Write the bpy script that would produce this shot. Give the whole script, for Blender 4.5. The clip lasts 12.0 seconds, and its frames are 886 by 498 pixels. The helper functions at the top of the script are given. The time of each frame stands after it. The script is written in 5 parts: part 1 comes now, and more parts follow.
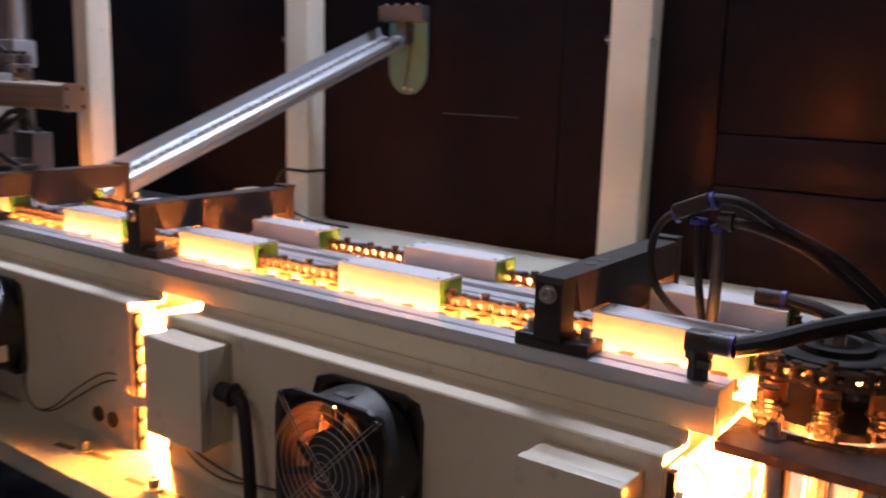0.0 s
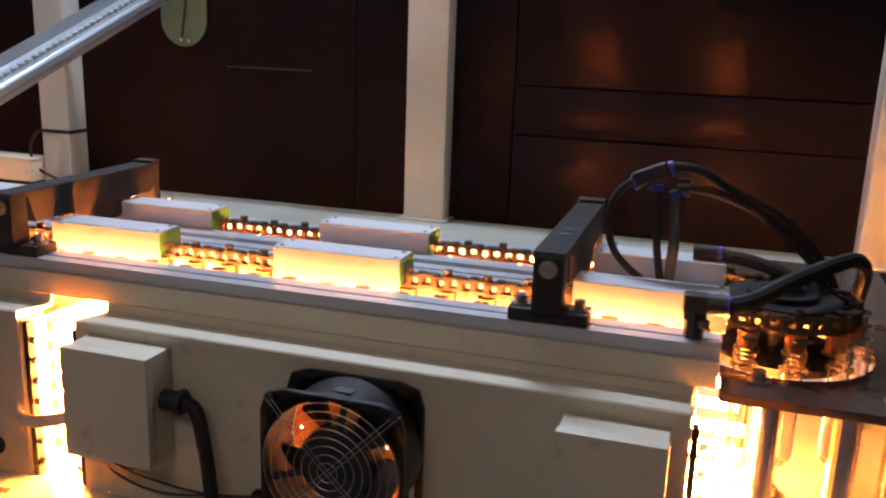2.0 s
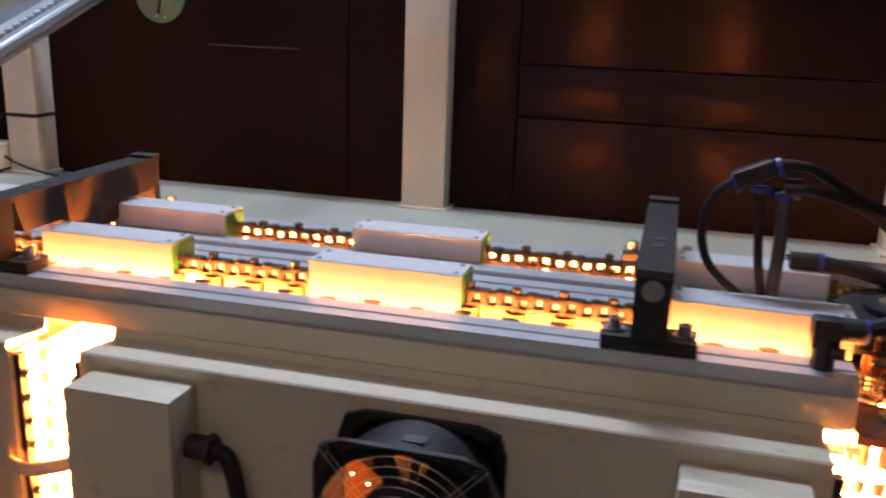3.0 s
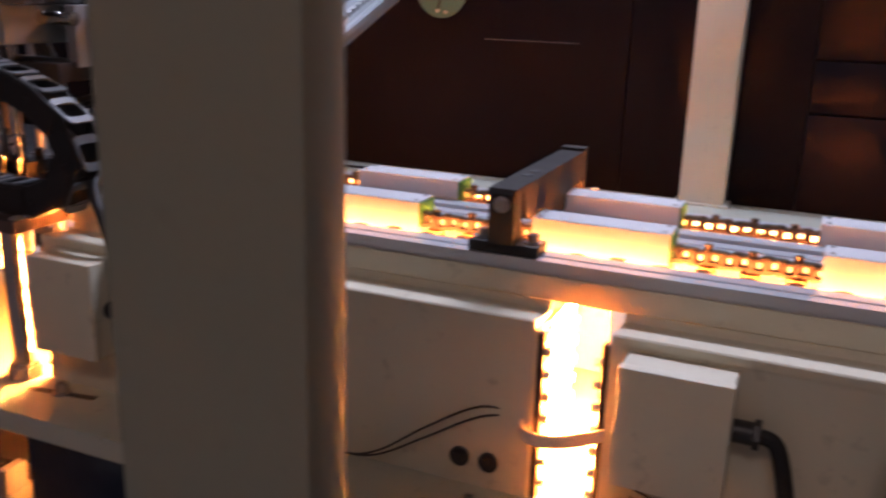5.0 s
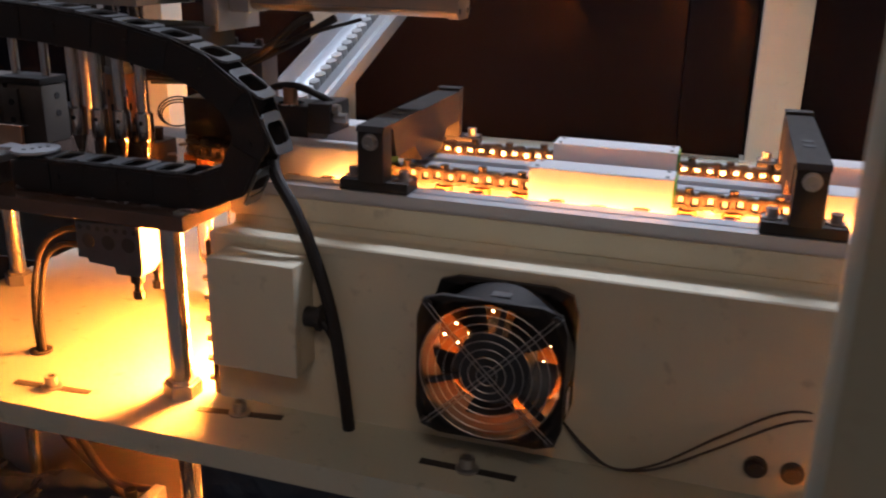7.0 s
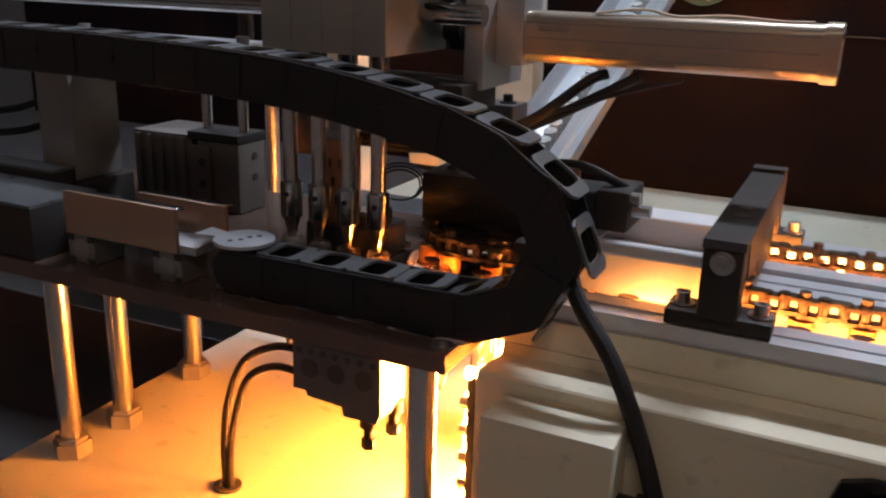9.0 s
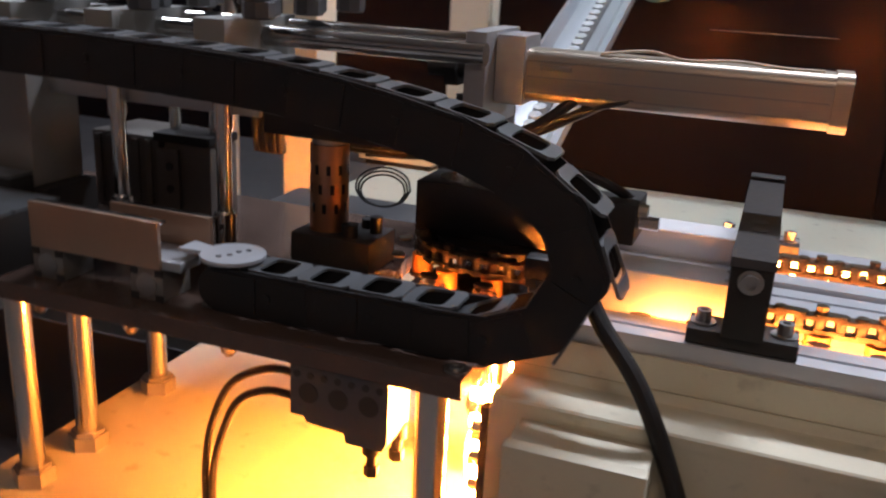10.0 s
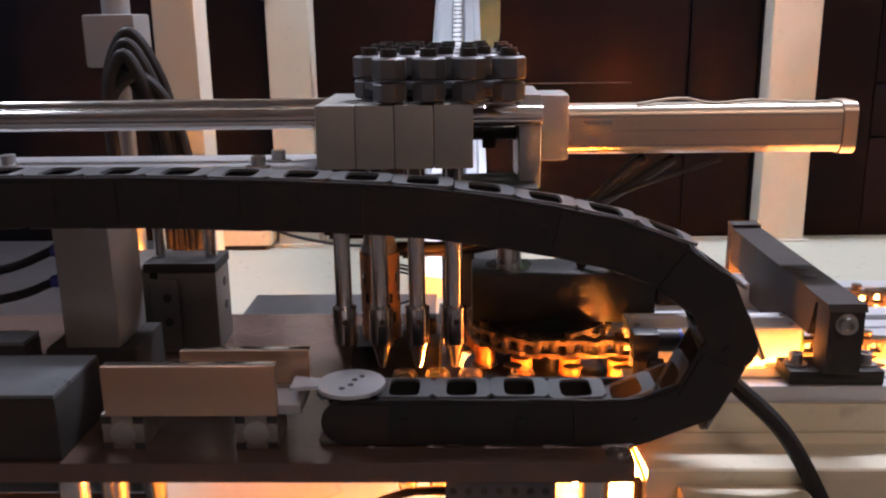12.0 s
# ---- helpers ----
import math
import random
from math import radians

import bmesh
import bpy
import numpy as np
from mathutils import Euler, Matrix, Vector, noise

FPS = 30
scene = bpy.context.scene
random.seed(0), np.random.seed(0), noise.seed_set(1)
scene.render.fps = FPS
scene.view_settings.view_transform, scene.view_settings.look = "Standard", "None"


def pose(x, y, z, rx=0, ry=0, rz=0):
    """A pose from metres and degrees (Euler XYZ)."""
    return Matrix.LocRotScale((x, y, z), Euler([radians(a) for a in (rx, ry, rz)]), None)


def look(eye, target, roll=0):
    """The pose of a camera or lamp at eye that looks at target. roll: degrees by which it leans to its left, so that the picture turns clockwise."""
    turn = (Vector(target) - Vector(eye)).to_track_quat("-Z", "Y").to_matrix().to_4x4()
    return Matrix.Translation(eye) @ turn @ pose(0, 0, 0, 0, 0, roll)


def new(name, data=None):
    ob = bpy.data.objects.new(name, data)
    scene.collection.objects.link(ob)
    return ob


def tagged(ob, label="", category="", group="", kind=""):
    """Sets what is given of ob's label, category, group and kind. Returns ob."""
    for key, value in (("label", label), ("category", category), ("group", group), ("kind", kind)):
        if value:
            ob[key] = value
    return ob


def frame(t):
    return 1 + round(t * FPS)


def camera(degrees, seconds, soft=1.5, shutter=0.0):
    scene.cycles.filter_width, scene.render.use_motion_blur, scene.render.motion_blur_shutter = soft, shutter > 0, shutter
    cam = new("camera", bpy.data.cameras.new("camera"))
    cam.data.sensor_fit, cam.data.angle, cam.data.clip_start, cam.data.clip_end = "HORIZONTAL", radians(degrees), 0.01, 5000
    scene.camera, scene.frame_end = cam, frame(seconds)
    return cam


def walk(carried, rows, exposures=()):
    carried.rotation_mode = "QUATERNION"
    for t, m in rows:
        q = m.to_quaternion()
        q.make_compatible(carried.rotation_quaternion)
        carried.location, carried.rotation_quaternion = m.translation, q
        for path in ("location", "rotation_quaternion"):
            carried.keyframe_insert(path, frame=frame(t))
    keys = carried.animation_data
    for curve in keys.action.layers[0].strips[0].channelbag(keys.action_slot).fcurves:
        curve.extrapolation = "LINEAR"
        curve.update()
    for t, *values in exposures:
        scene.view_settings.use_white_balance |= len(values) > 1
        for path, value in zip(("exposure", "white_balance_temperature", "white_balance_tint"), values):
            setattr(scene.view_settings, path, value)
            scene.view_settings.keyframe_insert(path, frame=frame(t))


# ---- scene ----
EXPOSURE = [(0.0, 0.3, 6300, 28), (1.0, 0.15, 6200, 22), (2.0, 0.15, 6050, 20), (2.5, 0.1, 6050, 20), (4.5, 0.25, 6200, 30), (5.5, 0.1, 6200, 33), (6.0, 0.05, 6300, 31), (6.5, 0.15, 6350, 25), (8.5, 0.1, 6650, 18), (9.5, 0.35, 6650, 20), (10.3, 0.46, 6700, 21), (11.0, 0.4, 6750, 23), (11.6, 0.45, 6750, 23), (12.0, 0.85, 6750, 27)]
cam = camera(53.0, 12.0, soft=2.1, shutter=0.5)
PATH = [
    (0, (1.241, -0.913, 1.659), (0.087, 0.675, 1.277), 1.7),
    (0.5, (1.096, -0.954, 1.671), (0.235, 0.81, 1.292), 2.3),
    (1, (1.018, -1.04, 1.702), (0.366, 0.817, 1.346), 0.8),
    (1.5, (0.977, -1.081, 1.699), (0.389, 0.782, 1.268), 1.4),
    (2, (0.921, -1.04, 1.691), (0.356, 0.815, 1.203), 2.0),
    (2.5, (0.829, -0.933, 1.692), (0.325, 0.931, 1.17), 1.8),
    (2.7, (0.802, -0.896, 1.687), (0.322, 0.97, 1.15), 2.0),
    (4.3, (0.415, -1.031, 1.688), (-0.094, 0.828, 1.152), 2.0),
    (4.5, (0.377, -1.056, 1.685), (-0.202, 0.777, 1.135), 1.8),
    (5, (0.306, -1.099, 1.681), (-0.446, 0.667, 1.12), 1.7),
    (5.5, (0.215, -1.143, 1.695), (-0.664, 0.548, 1.09), 1.9),
    (6, (0.054, -1.158, 1.671), (-0.743, 0.564, 1.04), 1.6),
    (6.5, (-0.088, -1.108, 1.654), (-0.722, 0.674, 1.006), 0.8),
    (6.7, (-0.125, -1.102, 1.659), (-0.713, 0.695, 1.008), 1.4),
    (8.3, (-0.441, -0.952, 1.642), (-0.995, 0.879, 1.059), 1.2),
    (8.5, (-0.483, -0.905, 1.655), (-1.136, 0.898, 1.087), 1.4),
    (9, (-0.53, -0.827, 1.66), (-1.342, 0.9, 1.061), 1.7),
    (9.5, (-0.547, -0.825, 1.671), (-1.369, 0.892, 1.055), 4.0),
    (10, (-0.629, -0.809, 1.669), (-1.285, 0.976, 1.051), 3.0),
    (10.5, (-0.803, -0.863, 1.694), (-1.198, 1.018, 1.139), -1.0),
    (11, (-0.955, -0.962, 1.712), (-1.046, 0.969, 1.199), 0.9),
    (11.5, (-0.984, -0.947, 1.717), (-1.11, 0.981, 1.204), -1.1),
    (12, (-1.02, -0.889, 1.722), (-1.075, 1.045, 1.216), -0.8),
]
walk(cam, [(t, look(eye, target, roll)) for t, eye, target, roll in PATH], EXPOSURE)
UNIT = 1.28  # metres in one unit of the machine's drawing


# ---- world, light, exposure ----
def lamp(name, kind, m, power, colour, size=(1, 1)):
    data = bpy.data.lights.new(name, kind)
    data.energy, data.color = power, colour
    if kind == "AREA":
        data.shape, data.size, data.size_y = "RECTANGLE", size[0], size[1]
    ob = new(name, data)
    ob.matrix_world = m
    return ob


world = bpy.data.worlds.new("hall")
scene.world = world
world.use_nodes = True
world.node_tree.nodes["Background"].inputs[0].default_value = (0.60, 0.65, 0.75, 1)
world.node_tree.nodes["Background"].inputs[1].default_value = 0.08
lamp("ceiling_lamp_machine", "AREA", look((-0.1, 1.50, 3.9), (-0.2, 0.2, 1.2)), 80, (0.76, 0.88, 1.0), (1.7, 0.12))
lamp("ceiling_lamp_back", "AREA", look((-2.9, 1.0, 3.7), (-1.5, 0.9, 1.3)), 30, (0.72, 0.86, 1.0), (1.2, 0.3))
# Unseen fill lamp added behind the camera to lift the front faces
lamp("ceiling_lamp_hall", "AREA", look((0.6, -3.4, 4.4), (0.0, -0.5, 1.0)), 20, (1.0, 0.84, 0.68), (1.6, 0.6))


# ---- materials ----
def mat(name, base, rough=0.5, metal=0.0, var=0.12, scale=9.0, bump=0.08, fine=140.0, dirt=0.0, stretch=(1, 1, 1), rand=0.0, coat=0.0, gloss=0.5):
    """Principled surface whose colour and gloss vary by a coarse and a fine noise, with optional dirt specks."""
    m = bpy.data.materials.new(name)
    m.use_nodes = True
    nt = m.node_tree
    n, l = nt.nodes, nt.links
    b = n["Principled BSDF"]
    tc, mp = n.new("ShaderNodeTexCoord"), n.new("ShaderNodeMapping")
    mp.inputs["Scale"].default_value = stretch
    l.new(tc.outputs["Object"], mp.inputs[0])
    big, small = n.new("ShaderNodeTexNoise"), n.new("ShaderNodeTexNoise")
    big.inputs["Scale"].default_value, big.inputs["Detail"].default_value = scale, 6
    small.inputs["Scale"].default_value, small.inputs["Detail"].default_value = fine, 4
    l.new(mp.outputs[0], big.inputs[0]), l.new(mp.outputs[0], small.inputs[0])
    mixn = n.new("ShaderNodeMath")
    mixn.operation = "MULTIPLY_ADD"
    l.new(small.outputs[0], mixn.inputs[0])
    mixn.inputs[1].default_value = 0.35
    l.new(big.outputs[0], mixn.inputs[2])
    ramp = n.new("ShaderNodeMapRange")
    ramp.inputs[1].default_value, ramp.inputs[2].default_value = 0.35, 1.0
    ramp.inputs[3].default_value, ramp.inputs[4].default_value = 1 - var, 1 + var
    l.new(mixn.outputs[0], ramp.inputs[0])
    last = ramp.outputs[0]
    if rand:
        info, rr, mul = n.new("ShaderNodeObjectInfo"), n.new("ShaderNodeMapRange"), n.new("ShaderNodeMath")
        rr.inputs[3].default_value, rr.inputs[4].default_value = 1 - rand, 1 + rand
        mul.operation = "MULTIPLY"
        l.new(info.outputs["Random"], rr.inputs[0]), l.new(rr.outputs[0], mul.inputs[0]), l.new(last, mul.inputs[1])
        last = mul.outputs[0]
    col = n.new("ShaderNodeVectorMath")
    col.operation = "SCALE"
    col.inputs[0].default_value = base[:3]
    l.new(last, col.inputs["Scale"])
    colour = col.outputs[0]
    if dirt:
        spots, thr, mx = n.new("ShaderNodeTexNoise"), n.new("ShaderNodeMapRange"), n.new("ShaderNodeMix")
        spots.inputs["Scale"].default_value, spots.inputs["Detail"].default_value = 34, 8
        l.new(mp.outputs[0], spots.inputs[0])
        thr.inputs[1].default_value, thr.inputs[2].default_value = 0.62, 0.74
        thr.inputs[4].default_value = dirt
        l.new(spots.outputs[0], thr.inputs[0])
        mx.data_type = "RGBA"
        mx.inputs[7].default_value = (0.05, 0.04, 0.03, 1)
        l.new(thr.outputs[0], mx.inputs[0]), l.new(colour, mx.inputs[6])
        colour = mx.outputs[2]
    l.new(colour, b.inputs["Base Color"])
    rg = n.new("ShaderNodeMapRange")
    rg.inputs[1].default_value, rg.inputs[2].default_value = 0.3, 1.0
    rg.inputs[3].default_value, rg.inputs[4].default_value = max(0.02, rough * 0.8), min(1, rough * 1.25)
    l.new(mixn.outputs[0], rg.inputs[0]), l.new(rg.outputs[0], b.inputs["Roughness"])
    b.inputs["Metallic"].default_value = metal
    b.inputs["Specular IOR Level"].default_value = gloss
    b.inputs["Coat Weight"].default_value = coat
    if bump:
        bp = n.new("ShaderNodeBump")
        bp.inputs["Strength"].default_value, bp.inputs["Distance"].default_value = bump, 0.002
        l.new(small.outputs[0], bp.inputs["Height"]), l.new(bp.outputs[0], b.inputs["Normal"])
    return m


def glow(name, colour, strength):
    m = bpy.data.materials.new(name)
    m.use_nodes = True
    b = m.node_tree.nodes["Principled BSDF"]
    b.inputs["Base Color"].default_value = (0.6, 0.4, 0.25, 1)
    b.inputs["Emission Color"].default_value = (*colour, 1)
    b.inputs["Emission Strength"].default_value = strength
    return m


def glass(name, colour, rough=0.05, ior=1.45):
    m = bpy.data.materials.new(name)
    m.use_nodes = True
    b = m.node_tree.nodes["Principled BSDF"]
    b.inputs["Base Color"].default_value = (*colour, 1)
    b.inputs["Transmission Weight"].default_value, b.inputs["Roughness"].default_value, b.inputs["IOR"].default_value = 1, rough, ior
    return m


CREAM = mat("cream_paint", (0.62, 0.565, 0.43), 0.42, var=0.07, scale=5, bump=0.12, fine=260, dirt=0.25)
BED = mat("bed_paint", (0.45, 0.455, 0.37), 0.34, var=0.09, scale=6, bump=0.1, fine=200, dirt=0.35)
POST = mat("post_paint", (0.60, 0.58, 0.50), 0.45, var=0.06, scale=3, bump=0.1, fine=180, dirt=0.15)
COLUMN = mat("column_paint", (0.27, 0.265, 0.20), 0.5, var=0.06, scale=3, bump=0.1, fine=180, dirt=0.1)
RAIL = mat("rail_aluminium", (0.56, 0.57, 0.60), 0.36, 0.55, var=0.1, scale=6, bump=0.1, fine=300, stretch=(0.15, 1, 1))
ALU = mat("anodised_aluminium", (0.38, 0.385, 0.40), 0.36, 0.55, var=0.1, scale=6, bump=0.1, fine=300, stretch=(0.15, 1, 1))
CHUTE = mat("chute_aluminium", (0.50, 0.54, 0.58), 0.33, 0.75, var=0.16, scale=8, bump=0.1, fine=300, stretch=(1, 0.15, 1))
BRUSHED = mat("brushed_aluminium", (0.60, 0.59, 0.60), 0.48, 0.2, var=0.12, scale=10, bump=0.12, fine=380, stretch=(0.08, 1, 1))
POLISHED = mat("polished_profile", (0.46, 0.385, 0.31), 0.34, 0.95, var=0.14, scale=10, bump=0.02, fine=300, stretch=(0.04, 1, 1))
MACHINED = mat("machined_steel", (0.29, 0.27, 0.25), 0.42, 0.6, var=0.14, scale=12, bump=0.1, fine=300)
PILLAR = mat("turned_steel_pillar", (0.60, 0.57, 0.52), 0.2, 1.0, var=0.04, scale=14, bump=0.0, fine=200)
STEEL = mat("bright_steel", (0.62, 0.60, 0.57), 0.15, 1.0, var=0.12, scale=14, bump=0.05, fine=200)
DULLSTEEL = mat("dull_steel", (0.42, 0.41, 0.40), 0.38, 0.9, var=0.15, scale=14, bump=0.1, fine=220, rand=0.1)
BLACK = mat("black_oxide_steel", (0.026, 0.023, 0.022), 0.55, 0.0, var=0.25, scale=12, bump=0.12, fine=180, gloss=0.25)
BRIDGE = mat("blackened_bar", (0.03, 0.024, 0.022), 0.55, 0.0, var=0.25, scale=10, bump=0.15, fine=200, gloss=0.2)
PLASTIC = mat("black_plastic", (0.024, 0.022, 0.023), 0.42, var=0.2, scale=12, bump=0.12, fine=240)
LINK = mat("drag_chain_plastic", (0.014, 0.013, 0.0135), 0.4, var=0.2, scale=15, bump=0.1, fine=200, rand=0.12, gloss=0.35)
STRIP = mat("drag_chain_crossbar", (0.09, 0.095, 0.10), 0.3, var=0.2, scale=25, bump=0.1, fine=200)
RUBBER = mat("black_hose", (0.018, 0.016, 0.016), 0.55, var=0.2, scale=16, bump=0.06, fine=200, gloss=0.3)
PHENOLIC = mat("brown_bakelite", (0.095, 0.062, 0.050), 0.17, var=0.22, scale=7, bump=0.06, fine=160, dirt=0.3)
PANEL = mat("dark_smoked_panel", (0.008, 0.0072, 0.009), 0.22, var=0.1, scale=2, bump=0, gloss=0.011)
# Warm tint of the oven's glow is put into the panel's reflections
PANEL.node_tree.nodes["Principled BSDF"].inputs["Specular Tint"].default_value = (1.0, 0.62, 0.45, 1)
AMBER = mat("amber_roller", (0.45, 0.17, 0.04), 0.3, 0.2, var=0.15, scale=30, bump=0.05, rand=0.15)
CHAIN = mat("chain_steel", (0.16, 0.115, 0.08), 0.34, 0.9, var=0.25, scale=40, bump=0.1, rand=0.12)
# Orange reflections are put into the base colour of this steel
SATIN = mat("satin_steel_cover", (0.52, 0.34, 0.24), 0.36, 0.9, var=0.08, scale=5, bump=0.02, fine=300, stretch=(1, 1, 0.1))
GREENPAINT = mat("green_beam_paint", (0.10, 0.42, 0.16), 0.4, var=0.08, scale=3)
GREEN = mat("green_film", (0.04, 0.20, 0.025), 0.5, var=0.1)
GRIPPER = mat("gripper_casting", (0.15, 0.13, 0.115), 0.45, 0.4, var=0.16, scale=10, bump=0.12, fine=240)
CARRIAGE = mat("carriage_aluminium", (0.28, 0.275, 0.26), 0.45, 0.3, var=0.12, scale=10, bump=0.1, fine=300)
GUNMETAL = mat("gunmetal_link", (0.105, 0.105, 0.11), 0.4, 0.6, var=0.2, scale=20, bump=0.1, fine=240)
MILKY = mat("milky_preform", (0.42, 0.44, 0.45), 0.25, var=0.1, scale=60, rand=0.12)
MINT = mat("pale_green_plate", (0.05, 0.125, 0.105), 0.5, var=0.08, scale=6)
BLUE = mat("blue_release_ring", (0.04, 0.045, 0.28), 0.4)
CERAMIC = mat("ceramic_holder", (0.72, 0.60, 0.45), 0.6, var=0.1, scale=30)
WHITE = mat("white_sticker", (0.8, 0.8, 0.8), 0.5, var=0.04)
WIRE = mat("brown_wire", (0.05, 0.032, 0.025), 0.5)
BRAID = mat("white_braided_sleeve", (0.7, 0.6, 0.48), 0.6, var=0.2, scale=60)
FANRIM = mat("fan_shell", (0.035, 0.034, 0.036), 0.36, 0.2, var=0.15, scale=18, bump=0.15, fine=260)
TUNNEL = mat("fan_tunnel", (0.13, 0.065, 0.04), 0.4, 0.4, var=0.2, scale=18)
# Orange lamp light is put into this plate's colour
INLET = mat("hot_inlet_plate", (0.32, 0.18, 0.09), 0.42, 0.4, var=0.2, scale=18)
COPPER = mat("copper_spring", (0.5, 0.26, 0.15), 0.35, 0.9, var=0.2, scale=30)
CONCRETE = mat("grey_concrete", (0.24, 0.235, 0.225), 0.8, var=0.2, scale=2, bump=0.2, fine=60)
HALL = mat("hall_wall", (0.34, 0.33, 0.33), 0.7, var=0.15, scale=1)
# Near-black steel; also stands in for shade on the rear deck and in holes
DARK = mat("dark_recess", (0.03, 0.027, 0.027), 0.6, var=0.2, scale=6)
FILM = mat("wrinkled_plastic_film", (0.022, 0.028, 0.045), 0.12, var=0.3, scale=10, bump=1.0, fine=18)
REFLECT = mat("lamp_reflector", (0.75, 0.62, 0.42), 0.3, 0.3, var=0.08)
HEAT = glow("infrared_lamp", (1.0, 0.285, 0.04), 1350)
SLOT = glow("slot_tube", (1.0, 0.34, 0.065), 120)
HOLE_GLOW = glow("hot_hole", (1.0, 0.6, 0.28), 26)
CLEAR = glass("clear_preform", (1.0, 0.97, 0.93), 0.0)
nt = CLEAR.node_tree
cloud, blend = nt.nodes.new("ShaderNodeBsdfTranslucent"), nt.nodes.new("ShaderNodeMixShader")
cloud.inputs[0].default_value = (0.95, 0.84, 0.70, 1)
blend.inputs[0].default_value = 0.06
nt.links.new(nt.nodes["Principled BSDF"].outputs[0], blend.inputs[1])
nt.links.new(cloud.outputs[0], blend.inputs[2])
nt.links.new(blend.outputs[0], nt.nodes["Material Output"].inputs[0])


# ---- mesh helpers (drawing units) ----
def box(bm, x0, x1, y0, y1, z0, z1, bevel=0.0, m=None):
    r = bmesh.ops.create_cube(bm, size=1)
    t = Matrix.Translation(((x0 + x1) / 2, (y0 + y1) / 2, (z0 + z1) / 2)) @ Matrix.Diagonal((x1 - x0, y1 - y0, z1 - z0, 1))
    bmesh.ops.transform(bm, matrix=(m or Matrix()) @ t, verts=r["verts"])
    if bevel:
        edges = list({e for v in r["verts"] for e in v.link_edges})
        bmesh.ops.bevel(bm, geom=edges, offset=bevel, segments=2, affect="EDGES", profile=0.6)
    return bm


AXES = {"z": Matrix(), "x": Matrix.Rotation(radians(90), 4, "Y"), "y": Matrix.Rotation(radians(-90), 4, "X")}


def cyl(bm, c, r, h, axis="z", seg=20, r2=None, m=None):
    """A rod of length h that starts at c and runs along the axis."""
    d = bmesh.ops.create_cone(bm, cap_ends=True, segments=seg, radius1=r, radius2=r if r2 is None else r2, depth=h)
    t = Matrix.Translation(c) @ AXES[axis] @ Matrix.Translation((0, 0, h / 2))
    bmesh.ops.transform(bm, matrix=(m or Matrix()) @ t, verts=d["verts"])
    return bm


def ring(bm, c, ro, ri, h, axis="z", seg=28, m=None):
    """A pipe section with wall from ri to ro, that starts at c and runs along the axis."""
    t = (m or Matrix()) @ Matrix.Translation(c) @ AXES[axis]
    loops = []
    for r, z in ((ro, 0), (ro, h), (ri, h), (ri, 0)):
        loops.append([bm.verts.new(t @ Vector((r * math.cos(2 * math.pi * k / seg), r * math.sin(2 * math.pi * k / seg), z))) for k in range(seg)])
    for a in range(4):
        p, q = loops[a], loops[(a + 1) % 4]
        for k in range(seg):
            bm.faces.new((p[k], p[(k + 1) % seg], q[(k + 1) % seg], q[k]))
    return bm


def smooth_line(points, steps=8):
    """Points on a smooth curve through the given ones."""
    p = [Vector(v) for v in points]
    p = [2 * p[0] - p[1]] + p + [2 * p[-1] - p[-2]]
    out = []
    for k in range(1, len(p) - 2):
        for s in range(steps):
            t = s / steps
            a, b, c, d = p[k - 1], p[k], p[k + 1], p[k + 2]
            out.append(0.5 * (2 * b + (c - a) * t + (2 * a - 5 * b + 4 * c - d) * t * t + (3 * b - a - 3 * c + d) * t**3))
    out.append(p[-2])
    return out


def sweep(bm, points, r, seg=10, steps=8, closed=False):
    line = smooth_line(points, steps) if steps else [Vector(v) for v in points]
    side = None
    loops = []
    for k, p in enumerate(line):
        d = (line[min(k + 1, len(line) - 1)] - line[max(k - 1, 0)]).normalized()
        if closed:
            d = (line[(k + 1) % len(line)] - line[k - 1]).normalized()
        if side is None:
            side = d.orthogonal().normalized()
        side = (side - d * side.dot(d)).normalized()
        up = d.cross(side)
        loops.append([bm.verts.new(p + r * (math.cos(2 * math.pi * s / seg) * side + math.sin(2 * math.pi * s / seg) * up)) for s in range(seg)])
    pairs = list(zip(loops, loops[1:])) + ([(loops[-1], loops[0])] if closed else [])
    for p, q in pairs:
        for s in range(seg):
            bm.faces.new((p[s], p[(s + 1) % seg], q[(s + 1) % seg], q[s]))
    if not closed:
        bm.faces.new(loops[0][::-1]), bm.faces.new(loops[-1])
    return bm


def prism(bm, outline, axis, lo, hi, m=None):
    """A flat shape, given by its outline in the two other axes, drawn out along the axis from lo to hi."""
    def at(u, v, w):
        return {"x": Vector((w, u, v)), "y": Vector((u, w, v)), "z": Vector((u, v, w))}[axis]
    m = m or Matrix()
    a = [bm.verts.new(m @ at(u, v, lo)) for u, v in outline]
    b = [bm.verts.new(m @ at(u, v, hi)) for u, v in outline]
    bm.faces.new(a), bm.faces.new(b[::-1])
    for k in range(len(a)):
        bm.faces.new((a[k], b[k], b[(k + 1) % len(a)], a[(k + 1) % len(a)]))
    return bm


def finish(bm, name, material, sharp=35):
    bmesh.ops.scale(bm, vec=(UNIT,) * 3, verts=bm.verts)
    bmesh.ops.recalc_face_normals(bm, faces=bm.faces)
    for f in bm.faces:
        f.smooth = True
    for e in bm.edges:
        if len(e.link_faces) == 2 and e.calc_face_angle(0) > radians(sharp):
            e.smooth = False
    me = bpy.data.meshes.new(name)
    bm.to_mesh(me)
    bm.free()
    me.materials.append(material)
    return me


